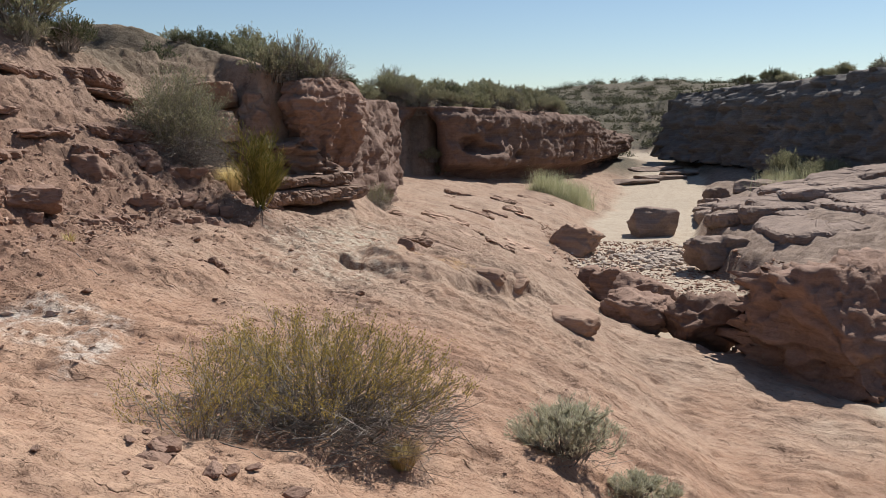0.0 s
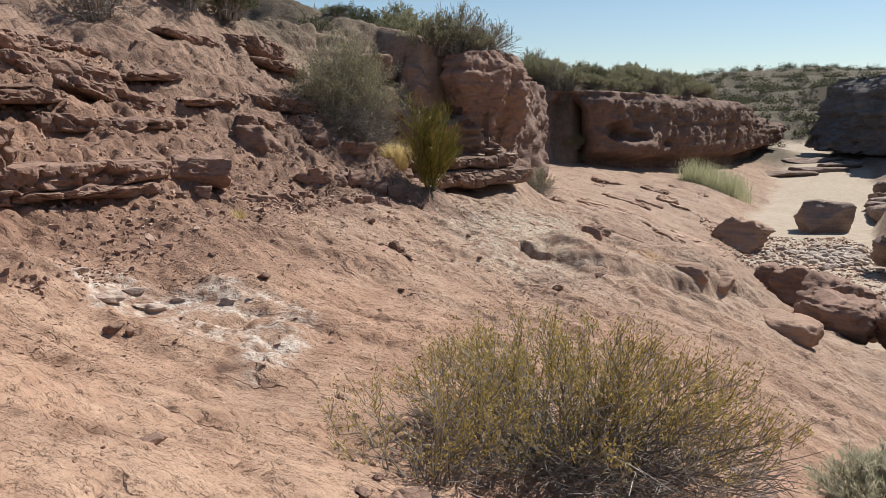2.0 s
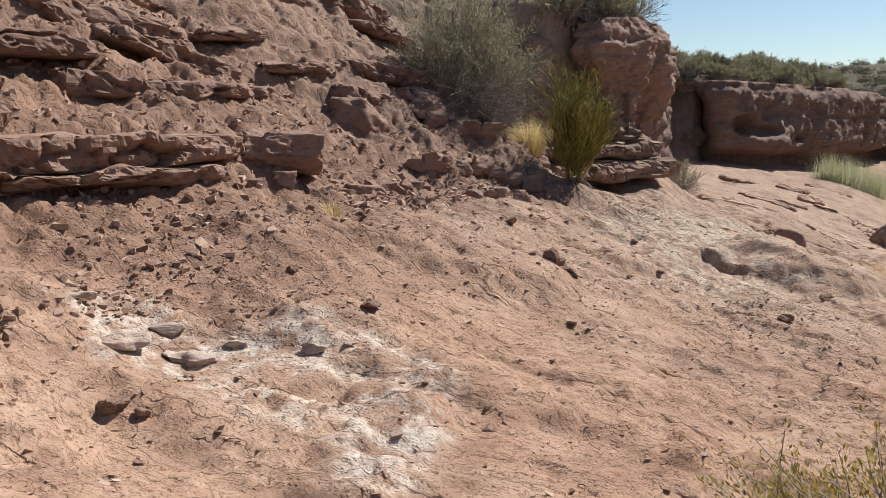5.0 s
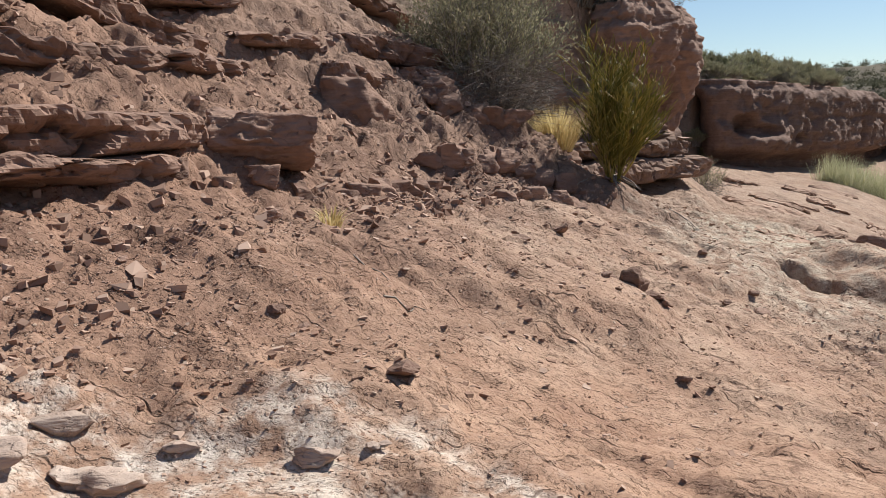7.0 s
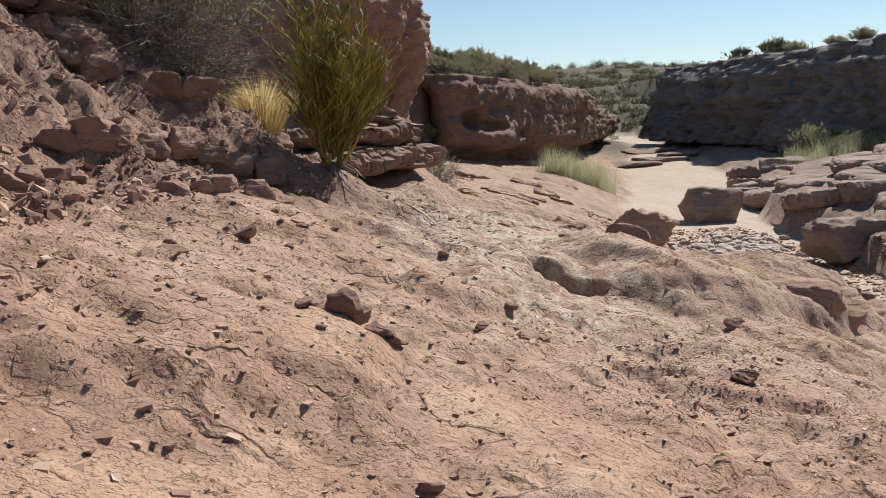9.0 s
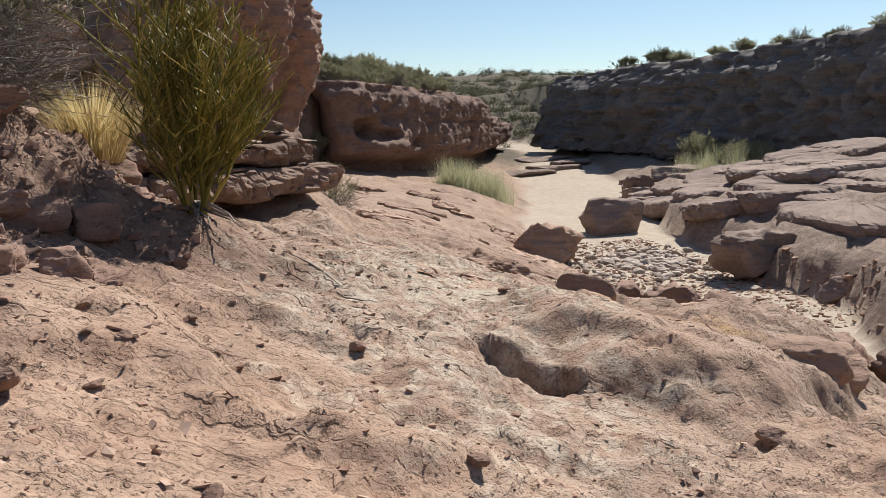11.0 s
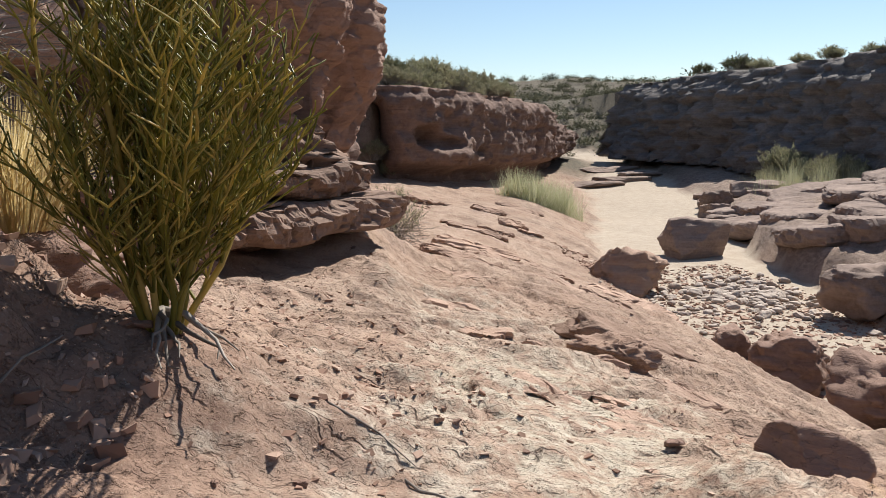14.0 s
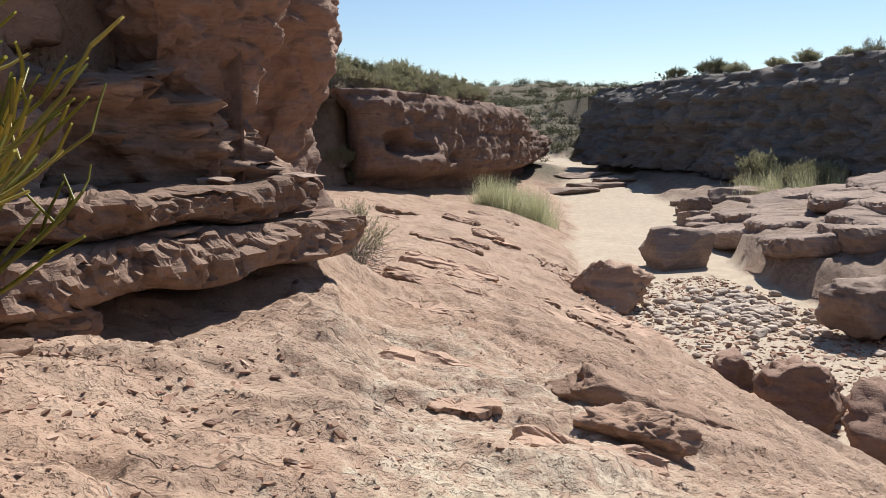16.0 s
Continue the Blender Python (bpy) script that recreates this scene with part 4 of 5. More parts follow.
for k in range(270):
    if k < 200:
        x, y, q = r.gauss(10.2, 1.25), r.gauss(40.2, 1.7), r.uniform(0.2, 0.52)
    else:
        x, y, q = r.gauss(7.0, 1.1), r.gauss(38.6, 1.7), r.uniform(0.14, 0.32)
    loose("cobble", COBBLES[k % 6], x, y, q, "pale rounded cobble in the dry wash", "cobbles in the wash", 0.2)
# stones of the broken clump, and pale crusted lumps by the path
for k in range(12):
    loose("stone", STONES[k % 10], r.gauss(-3.72, 0.16), r.gauss(13.5, 0.13), r.uniform(0.05, 0.13), "dark broken stone in a clump on the slab", "loose stones")
rock("stone", -3.66, 13.5, h(-3.66, 13.5) + 0.05, 0.21, 0.19, 0.22, 30, 830, "upright dark stone in a clump on the slab", group="loose stones", box=4, cuts=9, rough=0.1, div=12)
CRUST = rock_material("salt_crusted_sandstone", (0.21, 0.135, 0.1), (0.34, 0.245, 0.19), (0.56, 0.47, 0.40))
for k, (x, y, q) in enumerate(((-5.5, 9.95, 0.4), (-5.85, 9.8, 0.34), (-5.75, 10.15, 0.24), (-5.3, 10.25, 0.16), (-4.75, 10.3, 0.22), (-4.55, 10.4, 0.14), (-6.2, 9.9, 0.26))):
    rock("stone", x, y, h(x, y) + 0.02, q, q * 0.55, q * 0.3, r.uniform(-20, 50), 820 + k, "sandstone lump with a white salt crust", group="crusted lumps", box=5, cuts=10, rough=0.22, div=14, material=CRUST)

# gravel
count = 34000
rs = np.random.RandomState(3)
qy = rs.uniform(6, 25, count)
qx = foot_x(qy) + np.abs(rs.normal(0, 2.0, count)) - 0.8
qs = 0.004 + 0.014 * rs.rand(count) ** 3
thin = fbm(qx * 0.9, qy * 0.9, 0, 3, 81) + 0.35 * rs.normal(0, 1, count) < -0.1
qx[thin], qy[thin] = rs.normal(-5.9, 0.9, thin.sum()), rs.uniform(10, 17.5, thin.sum())
qs[thin] *= 0.8
far_gravel = rs.rand(count) < 0.16
qx[far_gravel], qy[far_gravel] = rs.uniform(5, 12.5, far_gravel.sum()), rs.uniform(30, 46, far_gravel.sum())
qs[far_gravel] *= 6
chip = rs.rand(count) < 0.055
chip &= ~far_gravel
qx[chip] = foot_x(qy[chip]) + np.abs(rs.normal(0, 1.9, chip.sum())) - 0.3
cy = rs.uniform(7, 24, 60)
cx = foot_x(cy) + np.abs(rs.normal(0.3, 1.8, 60))
which = rs.randint(0, 60, chip.sum())
loose_chip = rs.rand(chip.sum()) < 0.4
qx[chip] = np.where(loose_chip, qx[chip], cx[which] + rs.normal(0, 0.22, chip.sum()))
qy[chip] = np.where(loose_chip, qy[chip], cy[which] + rs.normal(0, 0.16, chip.sum()))
qs[chip] = 0.012 + 0.03 * rs.rand(chip.sum()) ** 2
qz = ground_at(qx, qy)


def chips(name, x, y, z, size, material, label, flat=0.45, seed=1):
    """Many small broken stones as one mesh: blocks with every corner pushed about."""
    q = np.random.RandomState(seed)
    n = len(x)
    corner = np.array([(a, b, c) for a in (-1, 1) for b in (-1, 1) for c in (-1, 1)], float) * (0.6, 0.5, 0.5 * flat)
    quad = np.array([(0, 1, 3, 2), (4, 6, 7, 5), (0, 4, 5, 1), (2, 3, 7, 6), (0, 2, 6, 4), (1, 5, 7, 3)])
    p = (corner[None] * q.uniform(0.45, 1.3, (n, 8, 3)) * q.uniform(0.6, 1.4, (n, 1, 3))) * (2 * size)[:, None, None]
    w = q.uniform(0, 6.28, n)[:, None]
    lean = q.normal(0, 0.25, (n, 2, 1))
    pz = p[..., 2] + lean[:, 0] * p[..., 0] + lean[:, 1] * p[..., 1]
    p = np.stack([p[..., 0] * np.cos(w) - p[..., 1] * np.sin(w), p[..., 0] * np.sin(w) + p[..., 1] * np.cos(w), pz], -1)
    p = p + np.stack([x, y, z + size * 0.15 * flat], -1)[:, None]
    me = mesh_from(name, p.reshape(-1, 3), (quad[None] + np.arange(n)[:, None, None] * 8).reshape(-1, 4), material, False)
    return tagged(new(name, me), label, name, kind="stuff")


RUBBLE = plant_material("red_rubble", (0.19, 0.115, 0.085), (0.32, 0.205, 0.15), (0.46, 0.32, 0.245), 0.95, 0)
GRAVEL = plant_material("gravel", (0.20, 0.115, 0.08), (0.34, 0.21, 0.15), (0.48, 0.35, 0.27), 0.95, 0)
chips("gravel", qx, qy, qz, qs * np.where(far_gravel, 0.8, 0.5), GRAVEL, "fine broken red gravel strewn over the slab")
n = 9000
gx2, gy2 = rs.normal(-1.3, 0.75, n), rs.normal(14.3, 0.9, n)
keep = fbm(gx2 * 1.1, gy2 * 1.1, 0, 3, 97) > -0.25
gx2, gy2 = gx2[keep], gy2[keep]
chips("dark_gravel", gx2, gy2, ground_at(gx2, gy2), 0.003 + 0.005 * rs.rand(len(gx2)) ** 2.5, GRAVEL, "field of dark broken gravel on the slab", 0.3, 5)

# flat red chips fallen on the bare ground
n = 4200
ax, ay = rs.normal(-3.9, 0.9, n), rs.uniform(18.6, 22.6, n)
bx2, by2 = rs.normal(-2.6, 1.3, n), rs.uniform(9, 18, n)
pickb = rs.rand(n) < 0.5
ax, ay = np.where(pickb, ax, bx2), np.where(pickb, ay, by2)
keep = fbm(ax * 1.4, ay * 1.4, 0, 3, 95) > -0.05
ax, ay = ax[keep], ay[keep]
chips("flat_chips", ax, ay, ground_at(ax, ay), 0.004 + 0.017 * rs.rand(len(ax)) ** 3, GRAVEL, "flat reddish chips of sandstone on the bare ground", 0.35, 3)

n = 9000
ax = rs.uniform(-6, 2.0, n)
ay = rs.uniform(5, 27, n)
keep = (fbm(ax * 0.8, ay * 0.8, 0, 3, 99) + 0.3 * rs.normal(0, 1, n) > 0.15) & (ax > foot_x(ay) - 0.2) & ~((ax > -2.0) & (ay > 15.8) & (ay < 19.2))
ax, ay = ax[keep], ay[keep]
chips("stone_chips", ax, ay, ground_at(ax, ay), 0.004 + 0.016 * rs.rand(len(ax)) ** 3, GRAVEL, "small reddish stones strewn over the bare slab", 0.35, 6)

# rubble of the left bank
n = 9000
by = rs.uniform(9, 21.5, n)
bx = foot_x(by) + 0.35 - 4.2 * rs.rand(n) ** 1.4
keep = fbm(bx * 0.7, by * 0.7, 0, 3, 91) + 0.3 * rs.normal(0, 1, n) > -0.15
bx, by = bx[keep], by[keep]
chips("rubble", bx, by, ground_at(bx, by), 0.006 + 0.03 * rs.rand(len(bx)) ** 3.5, RUBBLE, "broken red rubble over the slope of the bank", 0.7, 2)


# ---- plants ----
def tube(points, radii, sides=3):
    """A tapered branch along points, as verts and quads."""
    verts, faces = [], []
    points = [Vector(p) for p in points]
    for i, (p, r) in enumerate(zip(points, radii)):
        d = (points[min(i + 1, len(points) - 1)] - points[max(i - 1, 0)]).normalized()
        a = d.cross(Vector((0.3, 0.9, 0.2))).normalized()
        b = d.cross(a)
        for k in range(sides):
            w = 2 * math.pi * k / sides
            verts.append(p + r * (math.cos(w) * a + math.sin(w) * b))
        if i:
            o = (i - 1) * sides
            for k in range(sides):
                faces.append((o + k, o + (k + 1) % sides, o + sides + (k + 1) % sides, o + sides + k))
    return verts, faces


class Soup:
    """Gathers many small pieces into one mesh."""

    def __init__(self):
        self.v, self.f = [], []

    def add(self, verts, faces):
        o = len(self.v)
        self.v.extend(verts)
        self.f.extend(tuple(i + o for i in q) for q in faces)

    def branch(self, points, radii, sides=3):
        self.add(*tube(points, radii, sides))

    def leaf(self, p, d, length, width, up):
        d = d.normalized()
        s = d.cross(up).normalized() * width * 0.5
        n = s.cross(d).normalized() * width * 0.25
        self.add([p, p + d * length * 0.5 + s + n, p + d * length, p + d * length * 0.5 - s + n], [(0, 1, 2, 3)])

    def object(self, name, material, parent=None, label="", smooth=False):
        me = bpy.data.meshes.new(name)
        me.from_pydata([tuple(p) for p in self.v], [], self.f)
        if smooth:
            me.polygons.foreach_set("use_smooth", np.ones(len(me.polygons), bool))
        me.materials.append(material)
        ob = new(name, me)
        if parent:
            ob.parent = parent
        if label:
            tagged(ob, label)
        return ob


def rand_dir(r, spread_, up=1.0):
    return Vector((r.gauss(0, spread_), r.gauss(0, spread_), up * r.uniform(0.5, 1.2))).normalized()


def shrub(name, seed, rx, ry, rz, stems, leaves, leaf_len, leaf_wid, leaf_mat, label, dead=0, twig_r=0.006, upright=0.6, low=0.25):
    """A bush as wide as 2 rx and 2 ry and rz high at the origin: woody branches that fork, and leaves towards their ends."""
    r = random.Random(seed)
    root = tagged(new(name), label, "shrub")
    wood, green = Soup(), Soup()
    ends = []
    for i in range(stems):
        w = r.uniform(0, 2 * math.pi)
        q = math.sqrt(r.uniform(0.02, 1))
        tip = Vector((rx * q * math.cos(w), ry * q * math.sin(w), rz * (r.uniform(0.72, 1.0) * (1 - 0.55 * q * q))))
        base = Vector((tip.x * r.uniform(0.1, 0.5), tip.y * r.uniform(0.1, 0.5), -0.03))
        n = 5
        pts = []
        for k in range(n + 1):
            t = k / n
            b = base.lerp(tip, t)
            b.z = tip.z * t ** upright
            pts.append(b + Vector((r.gauss(0, 1), r.gauss(0, 1), r.gauss(0, 1))) * 0.035 * rz * (0 < k < n))
        wood.branch(pts, [twig_r * (1.6 - 1.25 * k / n) for k in range(n + 1)])
        for k in range(2, n + 1):
            for _ in range(2):
                d = (rand_dir(r, 0.7) + (pts[k] - pts[k - 1]).normalized()).normalized()
                e = pts[k] + d * rz * r.uniform(0.12, 0.28)
                wood.branch([pts[k], pts[k].lerp(e, 0.5) + Vector((r.gauss(0, 0.01), r.gauss(0, 0.01), 0)), e], [twig_r * 0.6, twig_r * 0.45, twig_r * 0.25])
                ends.append((pts[k], e))
    for i in range(leaves):
        a, e = r.choice(ends)
        p = a.lerp(e, r.uniform(0.15, 1.1))
        if p.z < low * rz * r.uniform(0.3, 1.2):
            continue
        p = p + Vector((r.gauss(0, 0.02), r.gauss(0, 0.02), r.gauss(0, 0.02))) * rz
        d = ((e - a).normalized() + Vector((r.gauss(0, 0.6), r.gauss(0, 0.6), r.gauss(0.2, 0.5))))
        green.leaf(p, d, leaf_len * r.uniform(0.6, 1.3), leaf_wid, Vector((r.gauss(0, 1), r.gauss(0, 1), r.gauss(0, 1))))
    for i in range(dead):
        w, q = r.uniform(0, 2 * math.pi), math.sqrt(r.uniform(0, 1)) * 0.95
        p = Vector((rx * q * math.cos(w), ry * q * math.sin(w), r.uniform(0, 0.35) * rz))
        e = p + Vector((r.gauss(0, 1), r.gauss(0, 1), r.gauss(0.2, 0.5))) * rz * 0.16
        wood.branch([p, p.lerp(e, 0.5) + Vector((0, 0, r.gauss(0, 0.02))), e], [twig_r * 0.5, twig_r * 0.5, twig_r * 0.3])
    tagged(wood.object("wood", TWIG, root, "dry grey twigs"), kind="stuff")
    tagged(green.object("foliage", leaf_mat, root), kind="stuff")
    return root


def put(ob, x, y, z=None, turn=0, size=1.0):
    ob.matrix_world = pose(x, y, h(x, y) if z is None else z, 0, 0, turn) @ Matrix.Scale(size, 4)
    return ob


put(shrub("shrub", 1, 1.5, 0.95, 1.12, 160, 20000, 0.03, 0.012, LEAF_OLIVE, "sprawling olive-yellow shrub with dry grey twigs on the slab", 3200, low=0.5), -1.15, 8.15, None, -18)
put(shrub("shrub", 5, 0.75, 0.6, 0.95, 26, 2600, 0.03, 0.01, LEAF_OLIVE, "thin straggling shrub with reddish bare stems", 60), -2.1, 7.35, None, 0)
put(shrub("shrub", 2, 1.05, 0.95, 2.0, 130, 17000, 0.055, 0.02, LEAF_BUSH, "large grey-green bush rooted in the rocky bank", 2400, low=0.3), -5.8, 18.7, 2.05, 0)
put(shrub("shrub", 3, 0.6, 0.5, 0.6, 100, 10000, 0.055, 0.011, LEAF_PALE, "small pale silvery shrub on the slope", 200, low=0.1), 1.45, 9.1, None, 0)
put(shrub("shrub", 6, 0.42, 0.35, 0.3, 50, 4500, 0.05, 0.011, LEAF_PALE, "low pale silvery tuft on the slope", 100, low=0.05), 2.2, 8.8, None, 0)
put(shrub("shrub", 7, 0.4, 0.3, 0.25, 40, 1500, 0.045, 0.008, LEAF_PALE, "low pale dry tuft on the slope", 100, low=0.05), 2.7, 8.2, None, 0)
put(shrub("shrub", 8, 0.55, 0.5, 0.9, 50, 2500, 0.05, 0.012, LEAF_GREY, "dry brownish shrub at the cliff's corner", 500), -2.3, 28.9, None, 0)


def broom(seed, label):
    """An upright shrub of jointed green switches on woody limbs."""
    r = random.Random(seed)
    root = tagged(new("broom_shrub"), label, "shrub")
    limbs, switches = Soup(), Soup()

    def grow(p, d, length, radius, depth):
        n = (5, 4, 3, 2)[depth]
        pts = [p]
        for k in range(n):
            d = (d + Vector((r.gauss(0, 0.15), r.gauss(0, 0.15), 0.07))).normalized()
            pts.append(pts[-1] + d * length / n)
        (limbs if depth == 0 else switches).branch(pts, [radius * (1 - 0.3 * k / n) for k in range(n + 1)], 5 if depth < 2 else 4)
        if depth < 3:
            for k in range(1, n + 1):
                for _ in range((2, 2, 1)[depth]):
                    w = r.uniform(0, 6.28)
                    out = (d * 1.0 + Vector((math.cos(w), math.sin(w), 0.2)) * r.uniform(0.35, (1.25, 1.25, 1.5)[depth])).normalized()
                    grow(pts[k], out, (r.uniform(0.32, 0.6), r.uniform(0.14, 0.28), r.uniform(0.06, 0.15))[depth], (0.0078, 0.0054, 0.0043)[depth], depth + 1)

    for k in range(12):
        w = k * 0.53 + r.uniform(-0.3, 0.3)
        lean = r.uniform(0.08, 0.55)
        grow(Vector((0.05 * math.cos(w), 0.05 * math.sin(w), -0.05)), Vector((math.cos(w) * lean + 0.06, math.sin(w) * lean - 0.03, 1)).normalized(), r.uniform(0.95, 1.45), 0.017, 0)
    roots = Soup()
    for k in range(14):
        w = r.uniform(3.0, 6.1)
        pts = [Vector((0, 0, 0.1))]
        for q in range(5):
            pts.append(pts[-1] + Vector((math.cos(w) * 0.08 + r.gauss(0, 0.025), math.sin(w) * 0.08 + r.gauss(0, 0.025), -0.03 + r.gauss(0, 0.02))))
        roots.branch(pts, [0.018, 0.014, 0.011, 0.008, 0.006, 0.003], 5)
    tagged(roots.object("root", TWIG, root, "bare dangling grey roots", True), kind="stuff")
    tagged(limbs.object("stem", STEM_GREEN, root, "thick green jointed stems", True), kind="stuff")
    switches.object("twig_crown", STEM_GREEN, root, "jointed yellow-green leafless switches", True)
    return root


put(broom(4, "upright leafless green broom-like shrub beside the ledge"), -4.02, 18.5, max(1.02, h(-4.02, 18.5)), 0)


def stick(x, y, length, turn, seed):
    """A dry fallen stick on the ground."""
    q = random.Random(seed)
    c, s_ = math.cos(radians(turn)), math.sin(radians(turn))
    line = [(x + c * length * (k / 5 - 0.5) + q.gauss(0, 0.015), y + s_ * length * (k / 5 - 0.5) + q.gauss(0, 0.015)) for k in range(6)]
    s = Soup()
    s.branch([Vector((a - x, b - y, h(a, b) + 0.004 - h(x, y))) for a, b in line], [0.006, 0.007, 0.006, 0.005, 0.004, 0.002], 5)
    ob = s.object("stick", TWIG, None, "", True)
    ob.matrix_world = pose(x, y, h(x, y))
    return tagged(ob, "dry grey fallen stick on the bare ground", "stick", "fallen sticks")


for k, (x, y, length, turn) in enumerate(((-3.15, 18.35, 0.4, -25), (-2.85, 18.1, 0.3, -15), (-3.35, 17.6, 0.25, 60), (-5.2, 12.2, 0.35, -30), (-4.9, 12.0, 0.25, 30), (-4.4, 18.0, 0.5, 70), (-4.6, 17.7, 0.35, 20), (-1.6, 6.9, 0.5, -30), (-1.2, 7.1, 0.35, 10), (-3.6, 19.7, 0.3, -60))):
    stick(x, y, length, turn, 900 + k)


def tuft(name, seed, radius, height, blades, material, label, width=0.006):
    r = random.Random(seed)
    s = Soup()
    for k in range(blades):
        w, q = r.uniform(0, 6.28), math.sqrt(r.random())
        p = Vector((math.cos(w) * radius * q * 0.35, math.sin(w) * radius * q * 0.35, -0.02))
        out = Vector((math.cos(w), math.sin(w), 0)) * radius * q * r.uniform(0.5, 1.1)
        hh = height * r.uniform(0.5, 1.0)
        a, b, c = p, p + out * 0.3 + Vector((0, 0, hh * 0.55)), p + out * 0.9 + Vector((0, 0, hh * (1.05 - 0.3 * q)))
        side = Vector((-math.sin(w), math.cos(w), 0)) * width
        s.add([a - side, a + side, b + side * 0.8, b - side * 0.8, c], [(0, 1, 2, 3), (3, 2, 4)])
    return tagged(s.object(name, material), label, "grass")


put(tuft("grass_tuft", 1, 0.62, 0.8, 900, GRASS_GOLD, "golden dry grass tuft among the rocks", 0.004), -4.82, 19.1, h(-4.82, 19.1) + 0.24)
rock("rock_block", -4.84, 19.14, h(-4.82, 19.1) + 0.06, 0.62, 0.55, 0.44, 40, 590, "red sandstone block under the golden grass", box=6, cuts=6, rough=0.08, div=12)
put(tuft("grass_tuft", 2, 0.28, 0.35, 300, GRASS_GOLD, "small dry grass tuft under the shrub"), -0.3, 7.6)
put(tuft("grass_tuft", 4, 0.2, 0.24, 70, GRASS_GOLD, "dry grass tuft below the sandstone block"), -5.75, 13.0)

# grass of the wash: many tufts in one sheet
rs2 = random.Random(9)
s = Soup()
clumps = [(rs2.uniform(0, 6.28), math.sqrt(rs2.random())) for _ in range(70)]
for k in range(9000):
    a, q = clumps[k * 7 % 70] if k % 5 else (rs2.uniform(0, 6.28), math.sqrt(rs2.random()))
    if k % 3:
        x, y = 8.3 + 2.4 * q * math.cos(a) + rs2.gauss(0, 0.28), 60.2 + 2.0 * q * math.sin(a) + rs2.gauss(0, 0.28)
    else:
        x, y = 28.5 + 4.5 * q * math.cos(a) + rs2.gauss(0, 0.3), 66.5 + 4.5 * q * math.sin(a) + rs2.gauss(0, 0.3)
    p = Vector((x, y, float(bed_z(y)) if k % 3 else -0.6))
    s.v.append(p)
base_z = land(np.array([p.x for p in s.v]), np.array([p.y for p in s.v]))[0]
roots, s = s.v, Soup()
for p, bz in zip(roots, base_z):
    p.z = float(bz) - 0.02
    hh = 0.4 + 1.5 * rs2.random() ** 2.2
    side = Vector((rs2.gauss(0, 1), rs2.gauss(0, 1), 0)).normalized() * 0.014
    tip = p + Vector((rs2.gauss(0, 0.4), rs2.gauss(0, 0.4), hh))
    s.add([p - side, p + side, tip], [(0, 1, 2)])
tagged(s.object("grass", GRASS_GREEN), "patches of pale green grass in the wash", "grass", kind="stuff")

# bushes of the plateau, the terrace and the skyline
KINDS = [shrub("shrub", 31, 0.9, 0.8, 1.1, 44, 4200, 0.09, 0.03, LEAF_GREY, "grey-green bush on the stony plateau", 60, 0.012),
         shrub("shrub", 32, 0.8, 0.8, 1.2, 44, 4200, 0.09, 0.03, LEAF_DARK, "dark green bush on the stony plateau", 60, 0.012),
         shrub("shrub", 33, 0.9, 0.9, 0.9, 46, 4200, 0.085, 0.028, LEAF_BUSH, "olive-green bush on the stony plateau", 60, 0.012),
         shrub("shrub", 34, 0.8, 0.7, 1.1, 46, 700, 0.07, 0.02, LEAF_GREY, "nearly bare grey bush on the plateau", 200, 0.011)]
first = [True] * 4


def bush(kind, x, y, size, z=None):
    """One more bush of a kind; the first place takes the bush itself."""
    z = h(x, y) - 0.05 if z is None else z
    m = pose(x, y, z, 0, 0, r.uniform(0, 360)) @ Matrix.Diagonal((size, size, size * r.uniform(0.8, 1.15), 1))
    if first[kind]:
        first[kind] = False
        KINDS[kind].matrix_world = m
        tagged(KINDS[kind], group="bushes of the plateau")
    else:
        KINDS[kind].scale = (size, size, size * r.uniform(0.8, 1.15))
        copy_thing(KINDS[kind], pose(x, y, z, 0, 0, r.uniform(0, 360)))


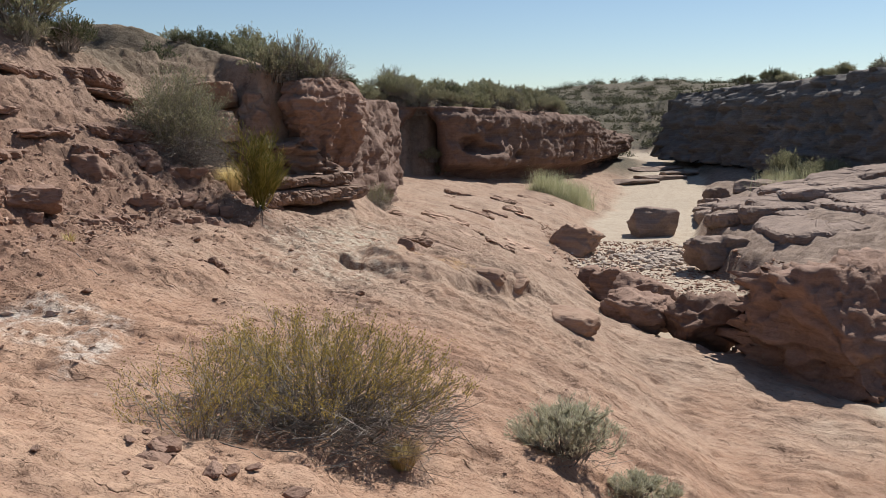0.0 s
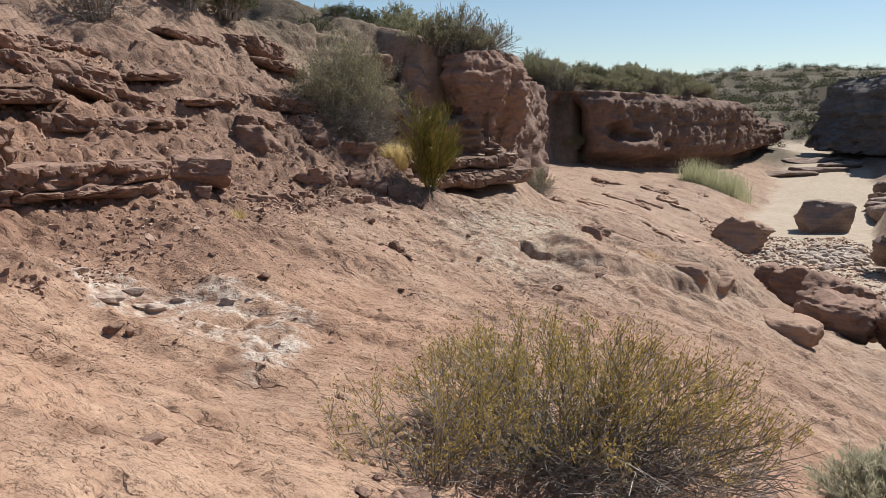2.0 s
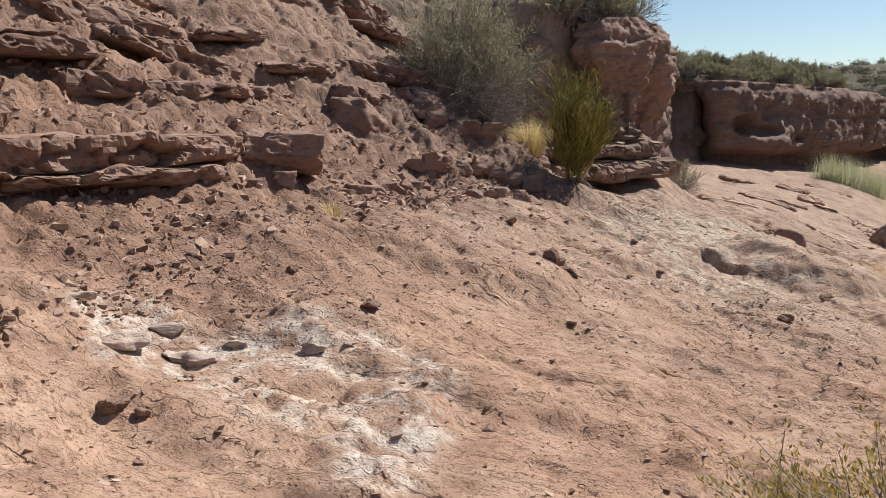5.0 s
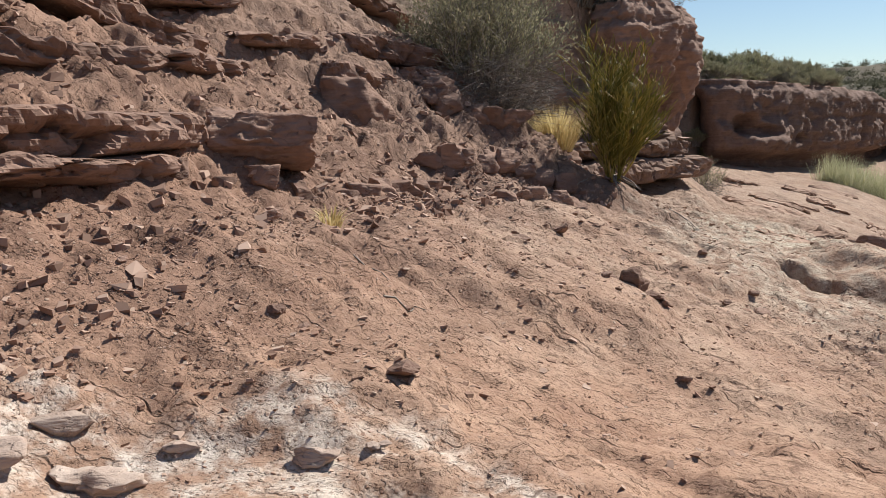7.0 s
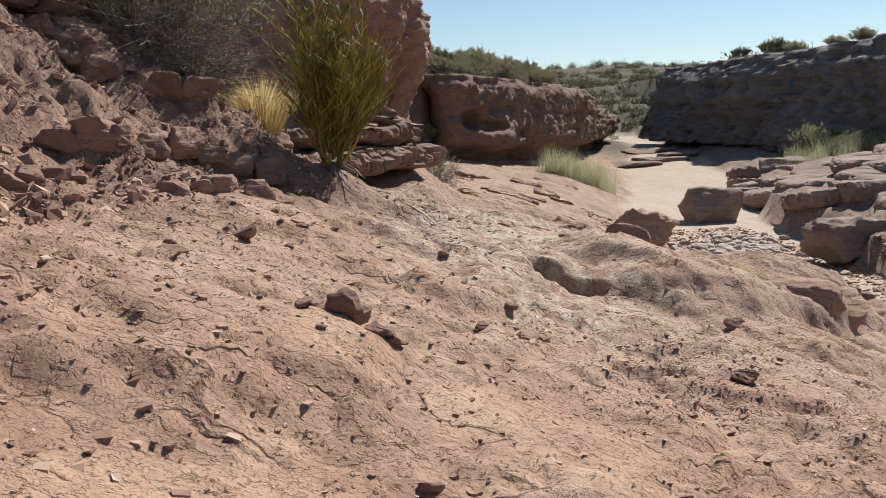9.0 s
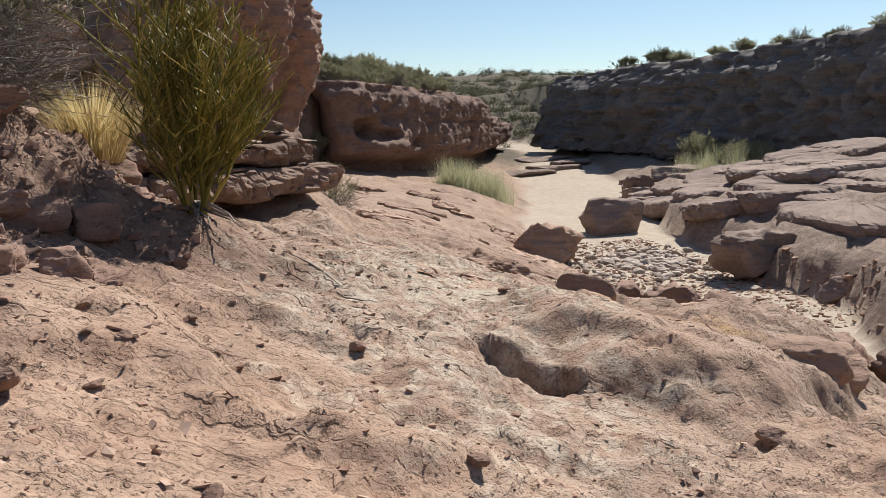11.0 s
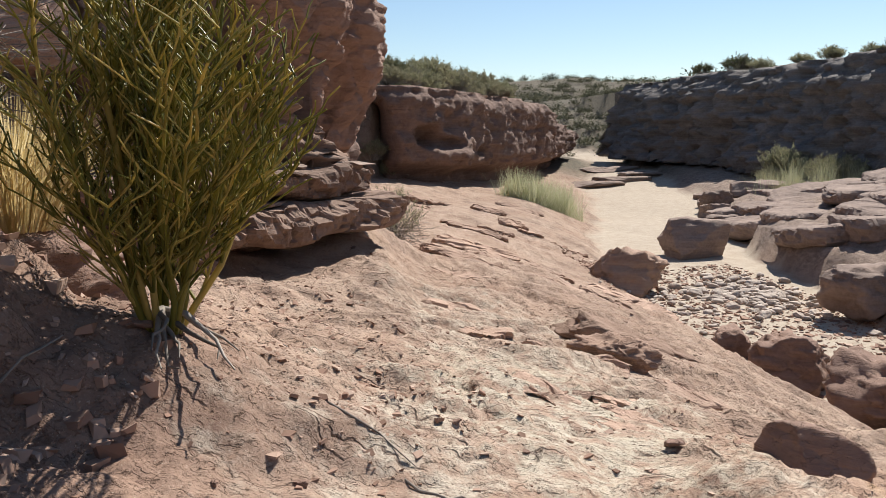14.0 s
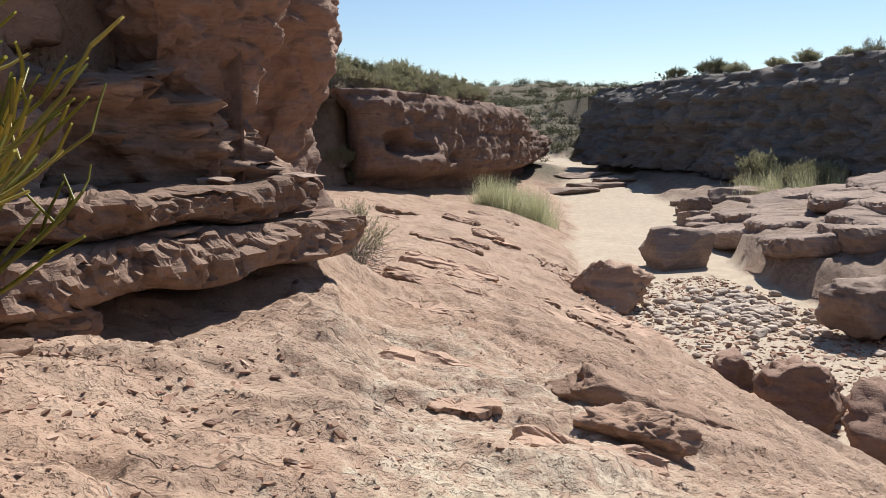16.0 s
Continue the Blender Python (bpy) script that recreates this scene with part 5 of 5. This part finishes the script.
PLATEAU_BUSHES = ((3, -4.4, 25.4, 1.3), (3, -3.7, 26.0, 1.2), (2, -5.0, 25.2, 0.8), (2, -4.0, 25.4, 0.7), (1, -8.7, 26.4, 0.5), (1, -8.2, 26.8, 0.4),
                  (0, -9.6, 19.4, 1.0), (2, -10.4, 19.0, 1.2), (3, -10.6, 18.0, 1.3), (0, -11.4, 18.6, 1.2), (1, -8.9, 20.3, 0.8), (2, -9.0, 18.6, 0.6), (0, -12.0, 17.0, 1.2), (3, -9.8, 16.6, 0.9))
for k, (kind, x, y, size) in enumerate(PLATEAU_BUSHES):
    bush(kind, x, y, size, 4.3 if k < 5 else None)
for k in range(115):
    y = 31 + 64 * r.random() ** 0.8
    x = float(foot_x(y)) - 1.7 - abs(r.gauss(0, 3.2))
    bush(r.choice((0, 0, 0, 2, 3)) if k % 14 else 1, x, y, r.uniform(0.6, 1.35))
for k in range(75):
    y = r.uniform(57.5, 84)
    bush(r.choice((0, 0, 2, 3)) if k % 18 else 1, float(foot_x(y)) - r.uniform(2.2, 7.5), y, r.uniform(0.8, 1.6))
for k in range(55):
    y = r.uniform(35, 95)
    x = float(np.interp(y, (35, 55, 82, 95), (38.5, 36, 31.5, 30))) + abs(r.gauss(0, 3.5))
    bush(r.choice((0, 0, 1, 3)), x, y, r.uniform(0.6, 1.4))
for x, y, size in ((28.8, 71.0, 1.9), (29.8, 71.4, 1.6), (30.2, 66.0, 1.8), (29.3, 66.4, 1.5), (27.4, 70.2, 1.0)):
    bush(0 if size > 1.35 else 2, x, y, size)

# scrub of the far hills
rs3 = np.random.RandomState(12)
n = 3800
ang, rad = rs3.uniform(-0.9, 0.9, n), rs3.uniform(82, 190, n)
bx, by = 10 + rad * np.sin(ang), 20 + rad * np.cos(ang)
keep = (bx > foot_x(by) - 4) | (by > 100)
bx, by = bx[keep], by[keep]
bz = land(bx, by)[0]
n, per = len(bx), 90
size = rs3.uniform(0.5, 1.4, n)
c = rs3.normal(0, 1, (n, per, 3)) * np.array([0.42, 0.42, 0.24])
c[..., 2] = np.abs(c[..., 2]) * 1.6
c = c * size[:, None, None] + np.stack([bx, by, bz], -1)[:, None]
quad = rs3.normal(0, 0.085, (n, per, 4, 3)) * size[:, None, None, None] + c[:, :, None]
tagged(new("scrub", mesh_from("scrub", quad.reshape(-1, 3), np.arange(n * per * 4).reshape(-1, 4), LEAF_SCRUB, False)), "dark desert scrub over the far hills", "scrub", kind="stuff")
